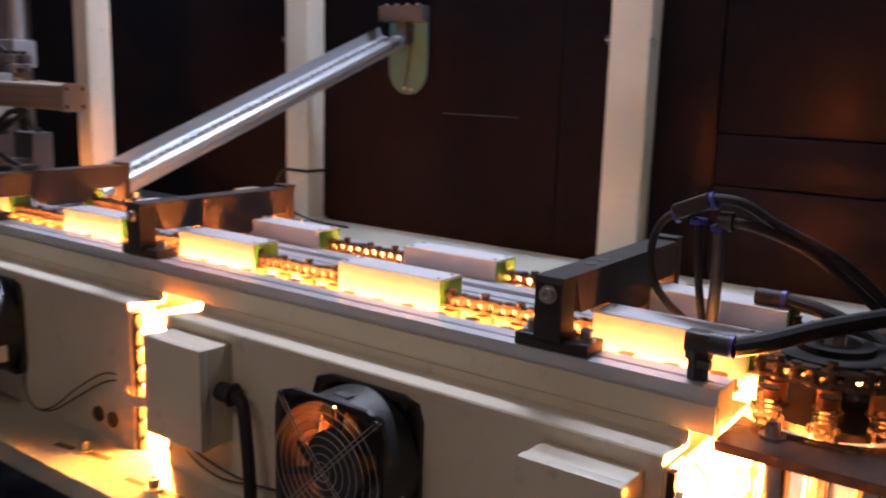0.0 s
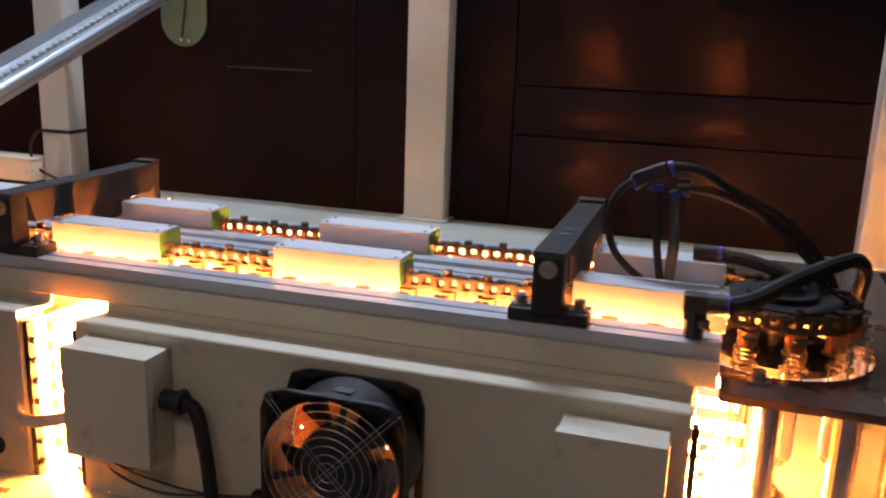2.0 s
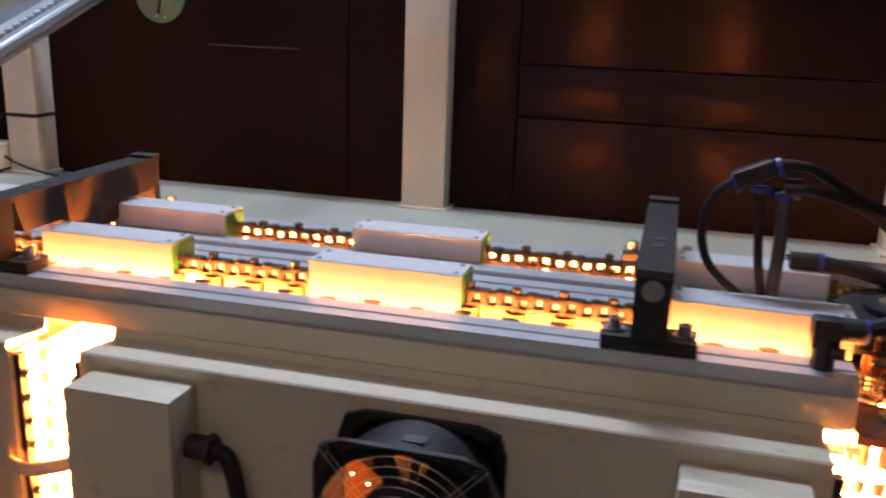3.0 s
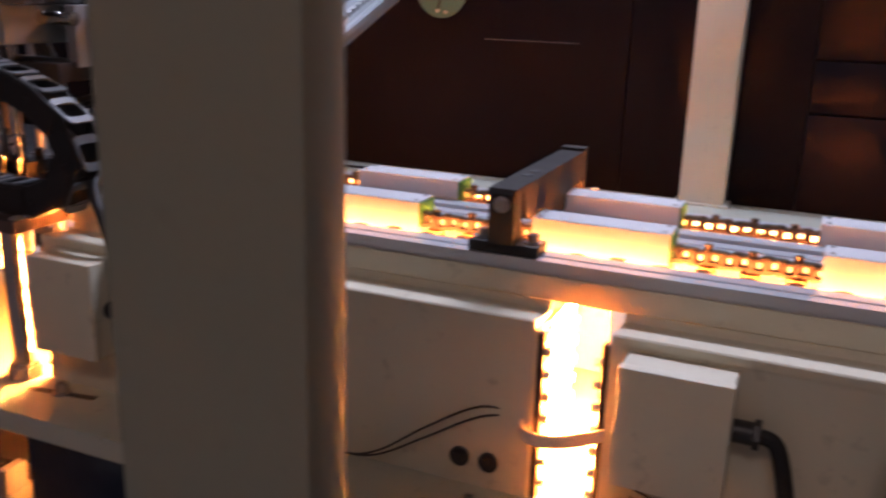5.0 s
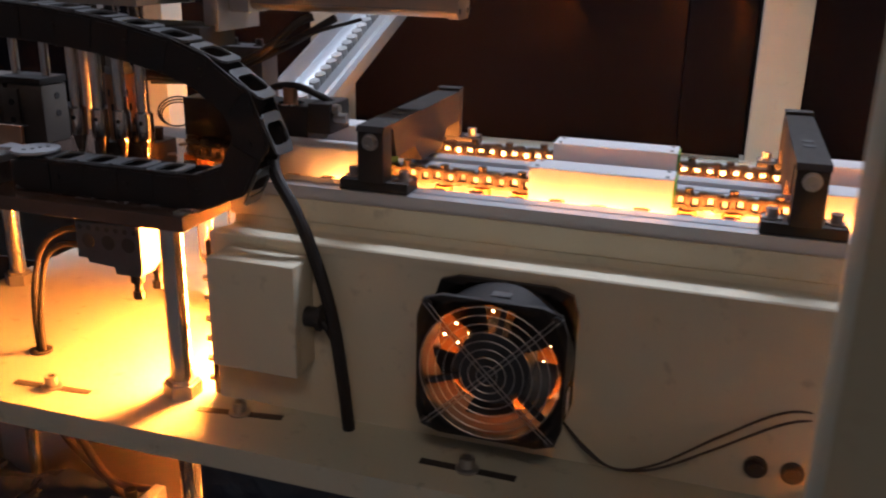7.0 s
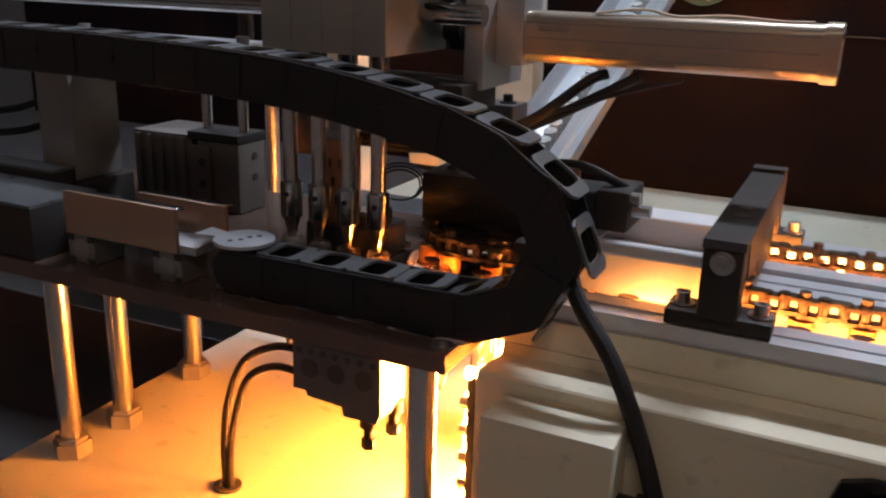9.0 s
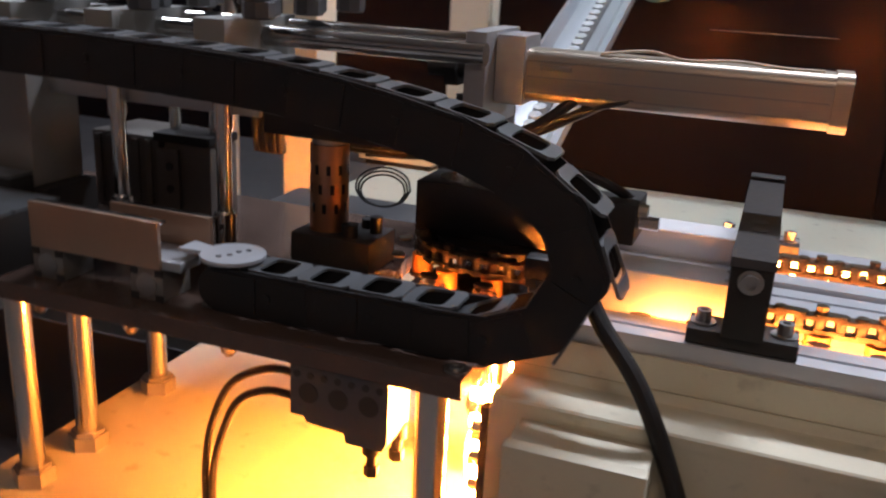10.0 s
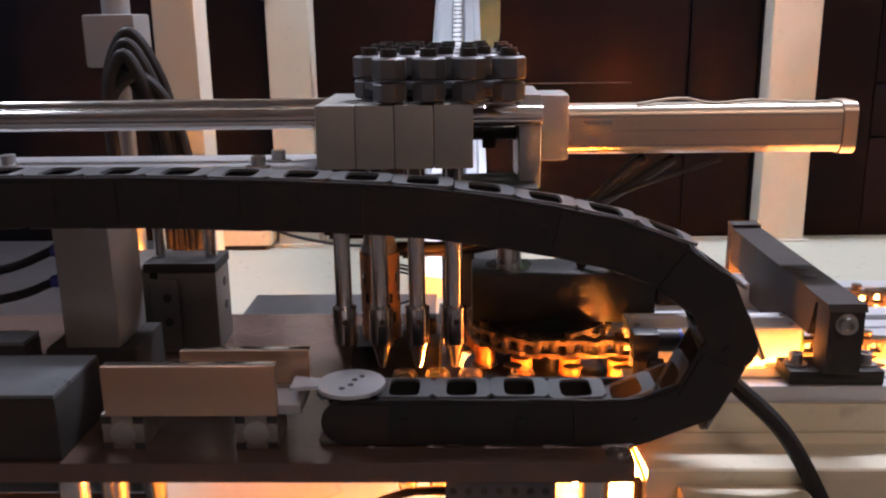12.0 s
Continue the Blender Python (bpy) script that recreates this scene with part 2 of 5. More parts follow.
def part(name, bm, material, parent=None, label=""):
    ob = new(name, finish(bm, name, material) if isinstance(bm, bmesh.types.BMesh) else bm)
    if parent is not None:
        ob.parent = parent
    return tagged(ob, label)


def thing(name, label, category, group="", kind="", place=(0, 0, 0)):
    ob = new(name)
    ob.location = [v * UNIT for v in place]
    return tagged(ob, label, category, group, kind)


def solid(name, bm, material, label, category, group="", kind=""):
    return tagged(part(name, bm, material), label, category, group, kind)


def B():
    return bmesh.new()


def setting(name, bm, material, label, category):
    return solid(name, bm, material, label, category, kind="structure")


def bolt(bm, x, y, z, r=0.0055, h=0.007, washer=True, axis="z"):
    """A socket-head cap screw with its washer, standing up from z."""
    if washer:
        cyl(bm, (x, y, z), r * 1.7, 0.0015, axis)
    o = {"z": (0, 0, 1), "y": (0, 1, 0), "x": (1, 0, 0)}[axis]
    p = [x + o[0] * 0.0012, y + o[1] * 0.0012, z + o[2] * 0.0012]
    ring(bm, p, r, r * 0.55, h, axis, 16)
    cyl(bm, p, r * 0.6, h * 0.45, axis, 12)
    return bm

# ---- the hall ----
setting("floor", box(B(), -4, 4, -4, 3.5, -0.03, 0), CONCRETE, "dark grey concrete factory floor", "floor")
setting("wall_north", box(B(), -4, 4, 3.5, 3.6, 0, 3.8), HALL, "dim grey painted hall wall", "wall")
setting("wall_south", box(B(), -4, 4, -4.1, -4, 0, 3.8), HALL, "dim grey painted hall wall", "wall")
setting("wall_west", box(B(), -4.1, -4, -4, 3.5, 0, 3.8), HALL, "dim grey painted hall wall", "wall")
setting("wall_east", box(B(), 4, 4.1, -4, 3.5, 0, 3.8), HALL, "dim grey painted hall wall", "wall")
setting("ceiling", box(B(), -4.1, 4.1, -4.1, 3.6, 3.8, 3.9), HALL, "dim grey hall ceiling", "ceiling")

# ---- machine frame ----
ZB = 0.80  # top of the machine bed


def bed():
    bm = B()
    for x0, x1, y0, y1 in ((-1.165, -0.652, -0.156, 1.50), (-0.50, 1.10, -0.156, 1.50), (-0.652, -0.50, -0.156, 0.01), (-0.652, -0.50, 0.12, 1.50), (-1.40, -1.165, 0.52, 1.50)):
        box(bm, x0, x1, y0, y1, ZB - 0.028, ZB)
    bmesh.ops.remove_doubles(bm, verts=bm.verts, dist=1e-5)
    setting("machine_bed", bm, BED, "cream painted steel machine bed with scuffs", "machine bed")
    # Rear of the cream bed; its shade is put into the colour
    setting("machine_bed_rear", box(B(), -3.0, -1.402, 0.52, 1.50, ZB - 0.028, ZB, 0.002), DARK, "rear deck of the machine, shade put into its colour", "machine bed")
    setting("machine_bed_far", box(B(), -2.4, -1.37, -0.15, -0.04, ZB - 0.028, ZB, 0.002), BED, "cream painted steel side plate of the bed", "machine bed")
    # Dark sheet added where the bay only falls into shade
    setting("bed_apron", box(B(), -2.4, 1.10, 0.3, 0.303, 0.05, ZB - 0.03), DARK, "dark sheet added behind the lower bay as its shade", "panel")
    setting("bay_shield", box(B(), -0.650, 0.9, -0.12, -0.117, 0.55, ZB - 0.029), FILM, "glossy dark plastic sheet closing the lower bay", "panel")
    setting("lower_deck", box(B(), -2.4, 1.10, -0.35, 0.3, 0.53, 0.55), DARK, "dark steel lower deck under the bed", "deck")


def post(name, x0, x1, y0, y1, z0, z1, material=POST):
    bm = B()
    box(bm, x0, x1, y0, y1, z0, z1, 0.006)
    box(bm, x0 - 0.012, x1 + 0.012, y0 - 0.012, y1, z0, z0 + 0.006)
    return setting(name, bm, material, "cream painted square steel frame post", "post")


bed()
post("post_1", -0.086, 0.0275, 1.445, 1.512, ZB, 2.6)
post("post_2", -1.264, -1.163, 1.43, 1.512, ZB, 2.6)
post("post_3", -1.265, -1.20, 0.66, 0.73, ZB, 2.6)
post("post_4", 1.062, 1.16, 1.40, 1.50, ZB, 2.6)
setting("front_column", box(B(), -0.089, 0.033, -0.531, -0.490, 0, 2.6, 0.009), COLUMN, "grey-beige painted square column of the machine guard", "column")
setting("top_beam_back", box(B(), -3.0, 1.16, 1.40, 1.50, 2.6, 2.7), POST, "cream painted top beam of the frame", "beam")
setting("top_beam_green", box(B(), -1.02, 1.16, 1.36, 1.386, 1.548, 1.62, 0.003), GREENPAINT, "green painted cross beam of the frame", "beam")
# Unseen sheet added to keep the hall's light out of the panel joints
setting("guard_backing", box(B(), -3.0, 1.165, 1.545, 1.55, ZB - 0.03, 2.6), DARK, "dark sheet added behind the panels to keep their joints dark", "panel")
setting("side_guard", box(B(), 1.17, 1.19, -0.2, 1.50, 0.0, 2.6), PANEL, "dark smoked side guard panel", "panel")


def back_panels():
    y = 1.515
    def leaf(name, x0, x1, z0, z1):
        setting(name, box(B(), x0, x1, y, y + 0.012, z0, z1, 0.0015), PANEL, "dark smoked acrylic guard panel", "guard panel")
    leaf("guard_panel_1", -0.09, 0.191, ZB - 0.02, 2.6)
    leaf("guard_panel_2", 0.195, 1.17, ZB - 0.02, 1.0425)
    leaf("guard_panel_3", 0.195, 1.17, 1.0465, 1.1725)
    leaf("guard_panel_4", 0.195, 1.17, 1.1765, 2.6)
    leaf("guard_panel_5", -0.257, -0.094, ZB - 0.02, 2.6)
    leaf("guard_panel_6", -1.17, -0.261, ZB - 0.02, 2.6)
    leaf("guard_panel_7", -3.0, -1.174, ZB - 0.02, 2.6)


back_panels()

# ---- oven ----
CX = [-0.652, -0.334, -0.0445, 0.2555, 0.5945]  # left ends of the covers
PIN = 0.0148  # chain pitch


FAN_Z = 0.914


def holed_panel(x0, x1, z0, z1, cx, cz, r):
    """A sheet with one round hole: a ring of wedges between the circle and the sheet's outline."""
    bm = B()
    n = 48
    corners = sorted(math.atan2(z - cz, x - cx) % (2 * math.pi) for x in (x0, x1) for z in (z0, z1))
    angles = sorted([2 * math.pi * k / n for k in range(n)] + corners)
    inner, outer = [], []
    for a in angles:
        u, v = math.cos(a), math.sin(a)
        reach = min(((x1 if u > 0 else x0) - cx) / u if abs(u) > 1e-6 else 9, ((z1 if v > 0 else z0) - cz) / v if abs(v) > 1e-6 else 9)
        inner.append((cx + r * u, cz + r * v))
        outer.append((cx + reach * u, cz + reach * v))
    rows = [[bm.verts.new((x, y, z)) for x, z in pts] for pts, y in ((inner, -0.060), (outer, -0.060), (outer, -0.057), (inner, -0.057))]
    m = len(angles)
    for p in range(4):
        for k in range(m):
            bm.faces.new((rows[p][k], rows[p][(k + 1) % m], rows[(p + 1) % 4][(k + 1) % m], rows[(p + 1) % 4][k]))
    return bm


def oven_module(name, x0, x1, fx):
    th = thing(name, "cream painted sheet-steel infrared oven module standing on the bed", "oven")
    part("front_panel", holed_panel(x0, x1, ZB, 0.9898, fx, FAN_Z, 0.0695), CREAM, th)
    part("ledge", prism(B(), [(-0.0612, 0.990), (-0.0612, 0.9985), (-0.0595, 1.0000), (-0.0570, 1.0000), (-0.0125, 0.9940), (-0.0085, 0.9955), (-0.0066, 0.9990), (-0.0062, 1.004), (-0.0040, 1.004), (-0.0040, 0.990)], "x", x0, x1), CREAM, th, "cream sheet-steel ledge")
    part("back_panel", box(B(), x0, x1, 0.297, 0.30, ZB, 0.99), CREAM, th)
    # Unseen roof added to hold the lamps' light back from the chain slot
    part("roof", box(B(), x0, x1, -0.045, 0.296, 0.9795, 0.9815), REFLECT, th, "added roof sheet that keeps lamp light from the slot")
    part("reflector", box(B(), x0 + 0.01, x1 - 0.01, 0.135, 0.139, ZB + 0.01, 0.979), REFLECT, th, "bright reflector sheet behind the lamps")
    a, b = (x0 - 0.034, x1 - 0.002) if x0 < -0.1 else (x0 + 0.002, x1 + 0.048)
    for k in range(7):
        z = ZB + 0.018 + 0.0245 * k
        part("heat_lamp", cyl(B(), (a, 0.0, z), 0.0055, b - a, "x", 12), HEAT, th, "glowing infrared heating tube")
        part("heat_lamp", cyl(B(), (a, 0.115, z), 0.0055, b - a, "x", 12), HEAT, th, "glowing infrared heating tube")
        for x in (x0 - 0.001, x1 - 0.009):
            bm = B()
            box(bm, x, x + 0.010, -0.010, 0.010, z - 0.007, z + 0.007, 0.002)
            part("lamp_holder", bm, CERAMIC, th, "cream ceramic lamp holder")
    # Reflector added so that the oven's end shines on the pillars
    e = x0 + 0.001 if x0 < -0.1 else x1 - 0.004
    part("end_reflector", box(B(), e, e + 0.003, -0.030, 0.134, ZB + 0.004, 0.979), REFLECT, th, "added reflector sheet that brightens the oven's open end")
    for x, s in ((x0, -1), (x1, 1)):
        bm = B()
        box(bm, x - 0.002, x + 0.002, -0.057, -0.022, ZB, 0.988)
        part("end_flange", bm, CREAM, th)
        t0 = x + (0.0022 if s > 0 else -0.0092)
        part("terminal_strip", box(B(), t0, t0 + 0.007, -0.0568, -0.046, ZB, 0.986, 0.001), BRIDGE, th, "dark terminal strip")
        for k in range(7):
            part("terminal_screw", cyl(B(), (x - (0.0165 if s < 0 else -0.0095), -0.051, ZB + 0.018 + 0.0245 * k), 0.0046, 0.007, "x", 6), DULLSTEEL, th)
    return th


oven_module("oven_module", -0.657, 0.002, -0.325)
oven_module("oven_module", 0.079, 0.722, 0.406)


ZR = 1.044  # top of the rails


def rails():
    bm = B()
    prism(bm, [(-0.002, 1.028), (-0.002, ZR), (0.014, ZR), (0.014, ZR - 0.006), (0.019, ZR - 0.006), (0.019, ZR), (0.038, ZR), (0.038, 1.0), (0.004, 1.0), (0.004, 1.028)], "x", -0.663, 0.7424)
    setting("front_rail", bm, RAIL, "grooved aluminium front rail of the oven", "rail")
    bm = B()
    prism(bm, [(0.108, 1.0), (0.108, ZR + 0.002), (0.133, ZR + 0.002), (0.133, ZR - 0.004), (0.139, ZR - 0.004), (0.139, ZR + 0.002), (0.158, ZR + 0.002), (0.158, ZR - 0.004), (0.162, ZR - 0.004), (0.162, ZR + 0.006), (0.187, ZR + 0.006), (0.187, 1.0)], "x", -0.66, 0.7424)
    setting("centre_rail", bm, RAIL, "grooved aluminium centre rail between both chain runs", "rail")
    bm = B()
    prism(bm, [(0.252, 1.0), (0.252, ZR), (0.270, ZR), (0.270, ZR - 0.006), (0.276, ZR - 0.006), (0.276, ZR), (0.300, ZR), (0.300, 1.0)], "x", -0.663, 0.7424)
    setting("back_rail", bm, RAIL, "grooved aluminium back rail of the oven", "rail")
    setting("front_fascia", box(B(), -0.663, 0.7424, -0.006, -0.0022, 1.0045, 1.0300, 0.0008), CREAM, "cream painted fascia strip under the front rail", "trim")
    setting("back_fascia", box(B(), -0.663, 0.7424, 0.3005, 0.304, 0.98, 1.04, 0.0008), CREAM, "cream painted fascia strip under the back rail", "trim")
    # Added tubes that stand in for oven light rising through the slots
    for x, y, z, n in ((-0.57, 0.0455, 1.024, 1.28), (-0.60, 0.2370, 1.039, 1.19)):
        solid("slot_lamp", cyl(B(), (x, y, z), 0.004, n, "x", 12), SLOT, "added glowing tube for oven light rising through the slot", "heating lamp", "slot lamps")


rails()


def cover(x, y, length):
    th = thing("lamp_cover", "brushed aluminium channel cover over the preform chain", "cover", "oven covers", place=(x, y, 1.0385))
    bm = B()
    prism(bm, [(0, 0), (0, 0.0352), (0.001, 0.0362), (0.041, 0.0362), (0.042, 0.0352), (0.042, 0.010), (0.040, 0.010), (0.040, 0.0342), (0.002, 0.0342), (0.002, 0)], "x", 0, length)
    part("channel", bm, BRUSHED, th)
    part("end_film", box(B(), length + 0.0003, length + 0.002, 0.0005, 0.041, 0.008, 0.034), GREEN, th, "green film edge on the cover's end")
    for a in (0.007, length - 0.007):
        for y1 in (0.008, 0.034):
            part("rivet", cyl(B(), (a, y1, 0.0362), 0.0024, 0.0014, "z", 10), DULLSTEEL, th)
    return th


for c in CX:
    cover(c, 0.0565, 0.151)
for c in (-0.640, -0.334, -0.0505, 0.2500, 0.5970):
    cover(c, 0.189, 0.1455)


def chain_link_mesh():
    bm = B()
    for z in (-0.0045, 0.0078):
        prism(bm, [((PIN if abs(a) < math.pi / 2 else 0) + 0.0058 * math.cos(a), 0.0058 * math.sin(a)) for a in [radians(d) for d in range(-90, 270, 30)]], "z", z, z + 0.0034)
    cyl(bm, (0, 0, -0.0055), 0.0047, 0.018, "z", 10)
    return finish(bm, "chain_link", CHAIN)


def roller_mesh():
    bm = B()
    cyl(bm, (0, 0, -0.024), 0.010, 0.018, "z", 18)
    return finish(bm, "roller", AMBER)


def flange_mesh():
    return finish(cyl(B(), (0, 0, -0.0265), 0.0125, 0.0025, "z", 18), "flange", CHAIN)


def shoe_mesh():
    return finish(prism(B(), [(0.0088 * math.cos(a), -0.0235 + 0.0058 * math.sin(a)) for a in [radians(22.5 * k) for k in range(16)]], "z", -0.0075, -0.0055), "guide_shoe", CHAIN)


def stud_mesh():
    bm = B()
    cyl(bm, (0, 0, 0.0112), 0.0036, 0.003, "z", 10)
    cyl(bm, (0, 0, 0.0135), 0.005, 0.0036, "z", 6)
    return finish(bm, "stud", CHAIN)


RUNNING = []
SPEED = 0.0455  # of the chain, drawing units a second
XL, XR, YF, YB = -0.72, 0.80, 0.068, 0.212


def on_loop(s, out=0.0):
    """Place and turn at the way s along the chain's loop, counted from the left end of the front run; out: how far outside the pitch line."""
    r = (YB - YF) / 2
    straight, turn = XR - XL, math.pi * r
    s %= 2 * (straight + turn)
    if s < straight:
        return XL + s, YF - out, 0.0
    if s < straight + turn:
        w = (s - straight) / r
        return XR + (r + out) * math.sin(w), YF + r - (r + out) * math.cos(w), w
    if s < 2 * straight + turn:
        return XR - (s - straight - turn), YB + out, math.pi
    w = (s - 2 * straight - turn) / r
    return XL - (r + out) * math.sin(w), YB - r + (r + out) * math.cos(w), math.pi + w


def loop_rows(s, z, out=0.0):
    """Rows of a piece that starts at s and runs backwards along the loop; the turn is kept from jumping."""
    rows, base = [], None
    for k in range(31):
        x, y, a = on_loop(s - SPEED * 0.4 * k, out)
        if base is not None:
            while a - base > math.pi:
                a -= 2 * math.pi
            while base - a > math.pi:
                a += 2 * math.pi
        base = a
        rows.append((0.4 * k, Matrix.Translation((x * UNIT, y * UNIT, z * UNIT)) @ Matrix.Rotation(a, 4, "Z")))
    kept = [rows[0]] + [q for p, q, n in zip(rows, rows[1:], rows[2:]) if (p[1].translation + n[1].translation - 2 * q[1].translation).length > 1e-5] + [rows[-1]]
    return kept


def oven_chain():
    """The endless chain: two straight runs and two half turns round the sprockets."""
    th = thing("preform_chain", "heat-browned steel roller chain carrying amber preform rollers", "chain")
    link, roller, flange, stud, shoe = chain_link_mesh(), roller_mesh(), flange_mesh(), stud_mesh(), shoe_mesh()
    total = 2 * (XR - XL) + math.pi * (YB - YF)
    count = 3 * round(total / PIN / 3)
    for k in range(count):
        ob = new("chain_segment")
        ob.parent = th
        for mesh, when in ((link, True), (roller, k % 3 == 1), (flange, k % 3 == 1), (stud, k % 3 == 1), (shoe, k % 3 == 1)):
            if when:
                part(mesh.name.split(".")[0], mesh, None, ob)
        RUNNING.append((ob, loop_rows(total * k / count + 0.0165, 1.048 + (0.0017 if k % 2 else 0))))


def preform_mesh():
    """A clear bottle preform: threaded neck above, test-tube body below its support ring."""
    bm = B()
    thread = [(q, z + dz) for z in (0.0185, 0.0140, 0.0095) for q, dz in ((0.0098, 0.0013), (0.0114, 0.0006), (0.0114, -0.0006), (0.0098, -0.0013))]
    prof = [(0.0098, 0.022)] + thread + [(0.0098, 0.004), (0.0135, 0.003), (0.0135, 0.0), (0.0098, -0.001), (0.0098, -0.085), (0.008, -0.094), (0.004, -0.099), (0.0003, -0.1)]
    inner = [(0.0003, -0.096), (0.006, -0.09), (0.0072, -0.08), (0.0082, 0.022)]
    seg, rows = 28, prof + inner
    loops = [[bm.verts.new((q * math.cos(2 * math.pi * k / seg), q * math.sin(2 * math.pi * k / seg), z)) for k in range(seg)] for q, z in rows]
    for p, q in zip(loops, loops[1:] + loops[:1]):
        for k in range(seg):
            bm.faces.new((p[k], p[(k + 1) % seg], q[(k + 1) % seg], q[k]))
    bmesh.ops.recalc_face_normals(bm, faces=bm.faces[:])
    return finish(bm, "preform", CLEAR)


TAKEN, WAITING = [], []


def preforms():
    me = preform_mesh()
    taken = [(-0.906 + 0.0323 * k, 0.050, 1.0198) for k in range(4)]
    waiting = [(-0.8165, 0.037, 1.0202), (-0.7727, 0.037, 1.0202), (-0.7242, 0.037, 1.0202), (-0.681, 0.037, 1.0202)]
    for k in range(6):
        ob = solid("preform", me, None, "clear plastic bottle preform with threaded neck, in the wheel", "preform", "preforms")
        RUNNING.append((ob, loop_rows(1.488 + 0.0444 * k, 1.008, 0.009)))
    for p in taken + waiting:
        ob = solid("preform", me, None, "clear plastic bottle preform with threaded neck, in the wheel", "preform", "preforms")
        ob.location = [v * UNIT for v in p]
        if p in taken:
            TAKEN.append((ob, p))
        if p in waiting:
            WAITING.append((ob, p))


oven_chain()
preforms()


def bridge(x):
    th = thing("oven_bridge", "black steel bridge bar bolted across the oven rails", "bracket", "oven bridges", place=(x, 0, ZR + 0.0004))
    for y0, y1, nm in ((0.0, 0.034, "front_foot"), (0.262, 0.296, "rear_foot")):
        part(nm, box(B(), -0.039, 0.039, y0, y1, 0, 0.012, 0.001), BLACK, th)
        for a in (-0.029, 0.029):
            part("foot_bolt", bolt(B(), a, (y0 + y1) / 2, 0.012, 0.0058, 0.009), DULLSTEEL, th)
    part("front_upright", box(B(), -0.0145, 0.0145, -0.008, 0.018, 0.0122, 0.0665, 0.001), BLACK, th)
    part("rear_upright", box(B(), -0.0160, 0.0160, 0.2622, 0.276, 0.0122, 0.0665, 0.001), BRIDGE, th)
    bm = B()
    prism(bm, [(-0.010, 0.0667), (-0.006, 0.0725), (0.277, 0.0725), (0.277, 0.067), (0.255, 0.034), (0.21, 0.034), (0.185, 0.012), (0.115, 0.012), (0.09, 0.034), (0.03, 0.034), (0.0185, 0.0667)], "x", -0.0155, 0.0155)
    part("cross_bar", bm, BRIDGE, th)
    part("rear_cap", box(B(), -0.0158, 0.0158, 0.260, 0.279, 0.0727, 0.0765, 0.001), BLACK, th)
    for y in (0.075, 0.10):
        part("screw_hole", cyl(B(), (0, y, 0.0723), 0.0065, 0.0008, "z", 16), DARK, th)
    bm = B()
    bolt(bm, 0.0, -0.009, 0.056, 0.007, -0.006, False, "y")
    cyl(bm, (0, -0.0085, 0.056), 0.009, 0.0012, "y", 20)
    part("front_screw", bm, DULLSTEEL, th)
    return th


for x in (-0.491, -0.0585, 0.579):
    bridge(x)


def switch_box(x0, x1, z0, z1, cable_side=1):
    th = thing("junction_box", "cream plastic junction box on the oven's front panel", "junction box", "junction boxes")
    part("box_body", box(B(), x0, x1, -0.094, -0.0602, z0, z1, 0.002), CREAM, th)
    part("lid", box(B(), x0 - 0.001, x1 + 0.001, -0.107, -0.0942, z0 - 0.001, z1 + 0.001, 0.002), CREAM, th)
    return th


def cable(name, pts, r, label, material=RUBBER):
    return solid(name, sweep(B(), pts, r), material, label, "cable")


switch_box(0.0965, 0.198, 0.868, 0.987)
switch_box(0.612, 0.707, 0.86, 0.984)
switch_box(-0.633, -0.535, 0.866, 0.987)


def gland(x, y, z):
    bm = B()
    cyl(bm, (x, y, z), 0.011, 0.018, "x", 12)
    cyl(bm, (x + 0.018, y, z), 0.014, 0.006, "x", 6)
    solid("cable_gland", bm, PLASTIC, "black plastic cable gland on the junction box", "cable gland", "cable glands")


gland(0.199, -0.078, 0.935)
cable("power_cable", [(0.222, -0.078, 0.935), (0.238, -0.08, 0.928), (0.250, -0.085, 0.89), (0.258, -0.088, 0.84), (0.262, -0.09, ZB)], 0.0075, "thick black power cable hanging from the gland")
gland(-0.5398, -0.078, 0.925)
cable("power_cable", [(-0.522, -0.078, 0.925), (-0.510, -0.08, 0.915), (-0.5, -0.082, 0.90)], 0.004, "thin black lead beside the cable gland")


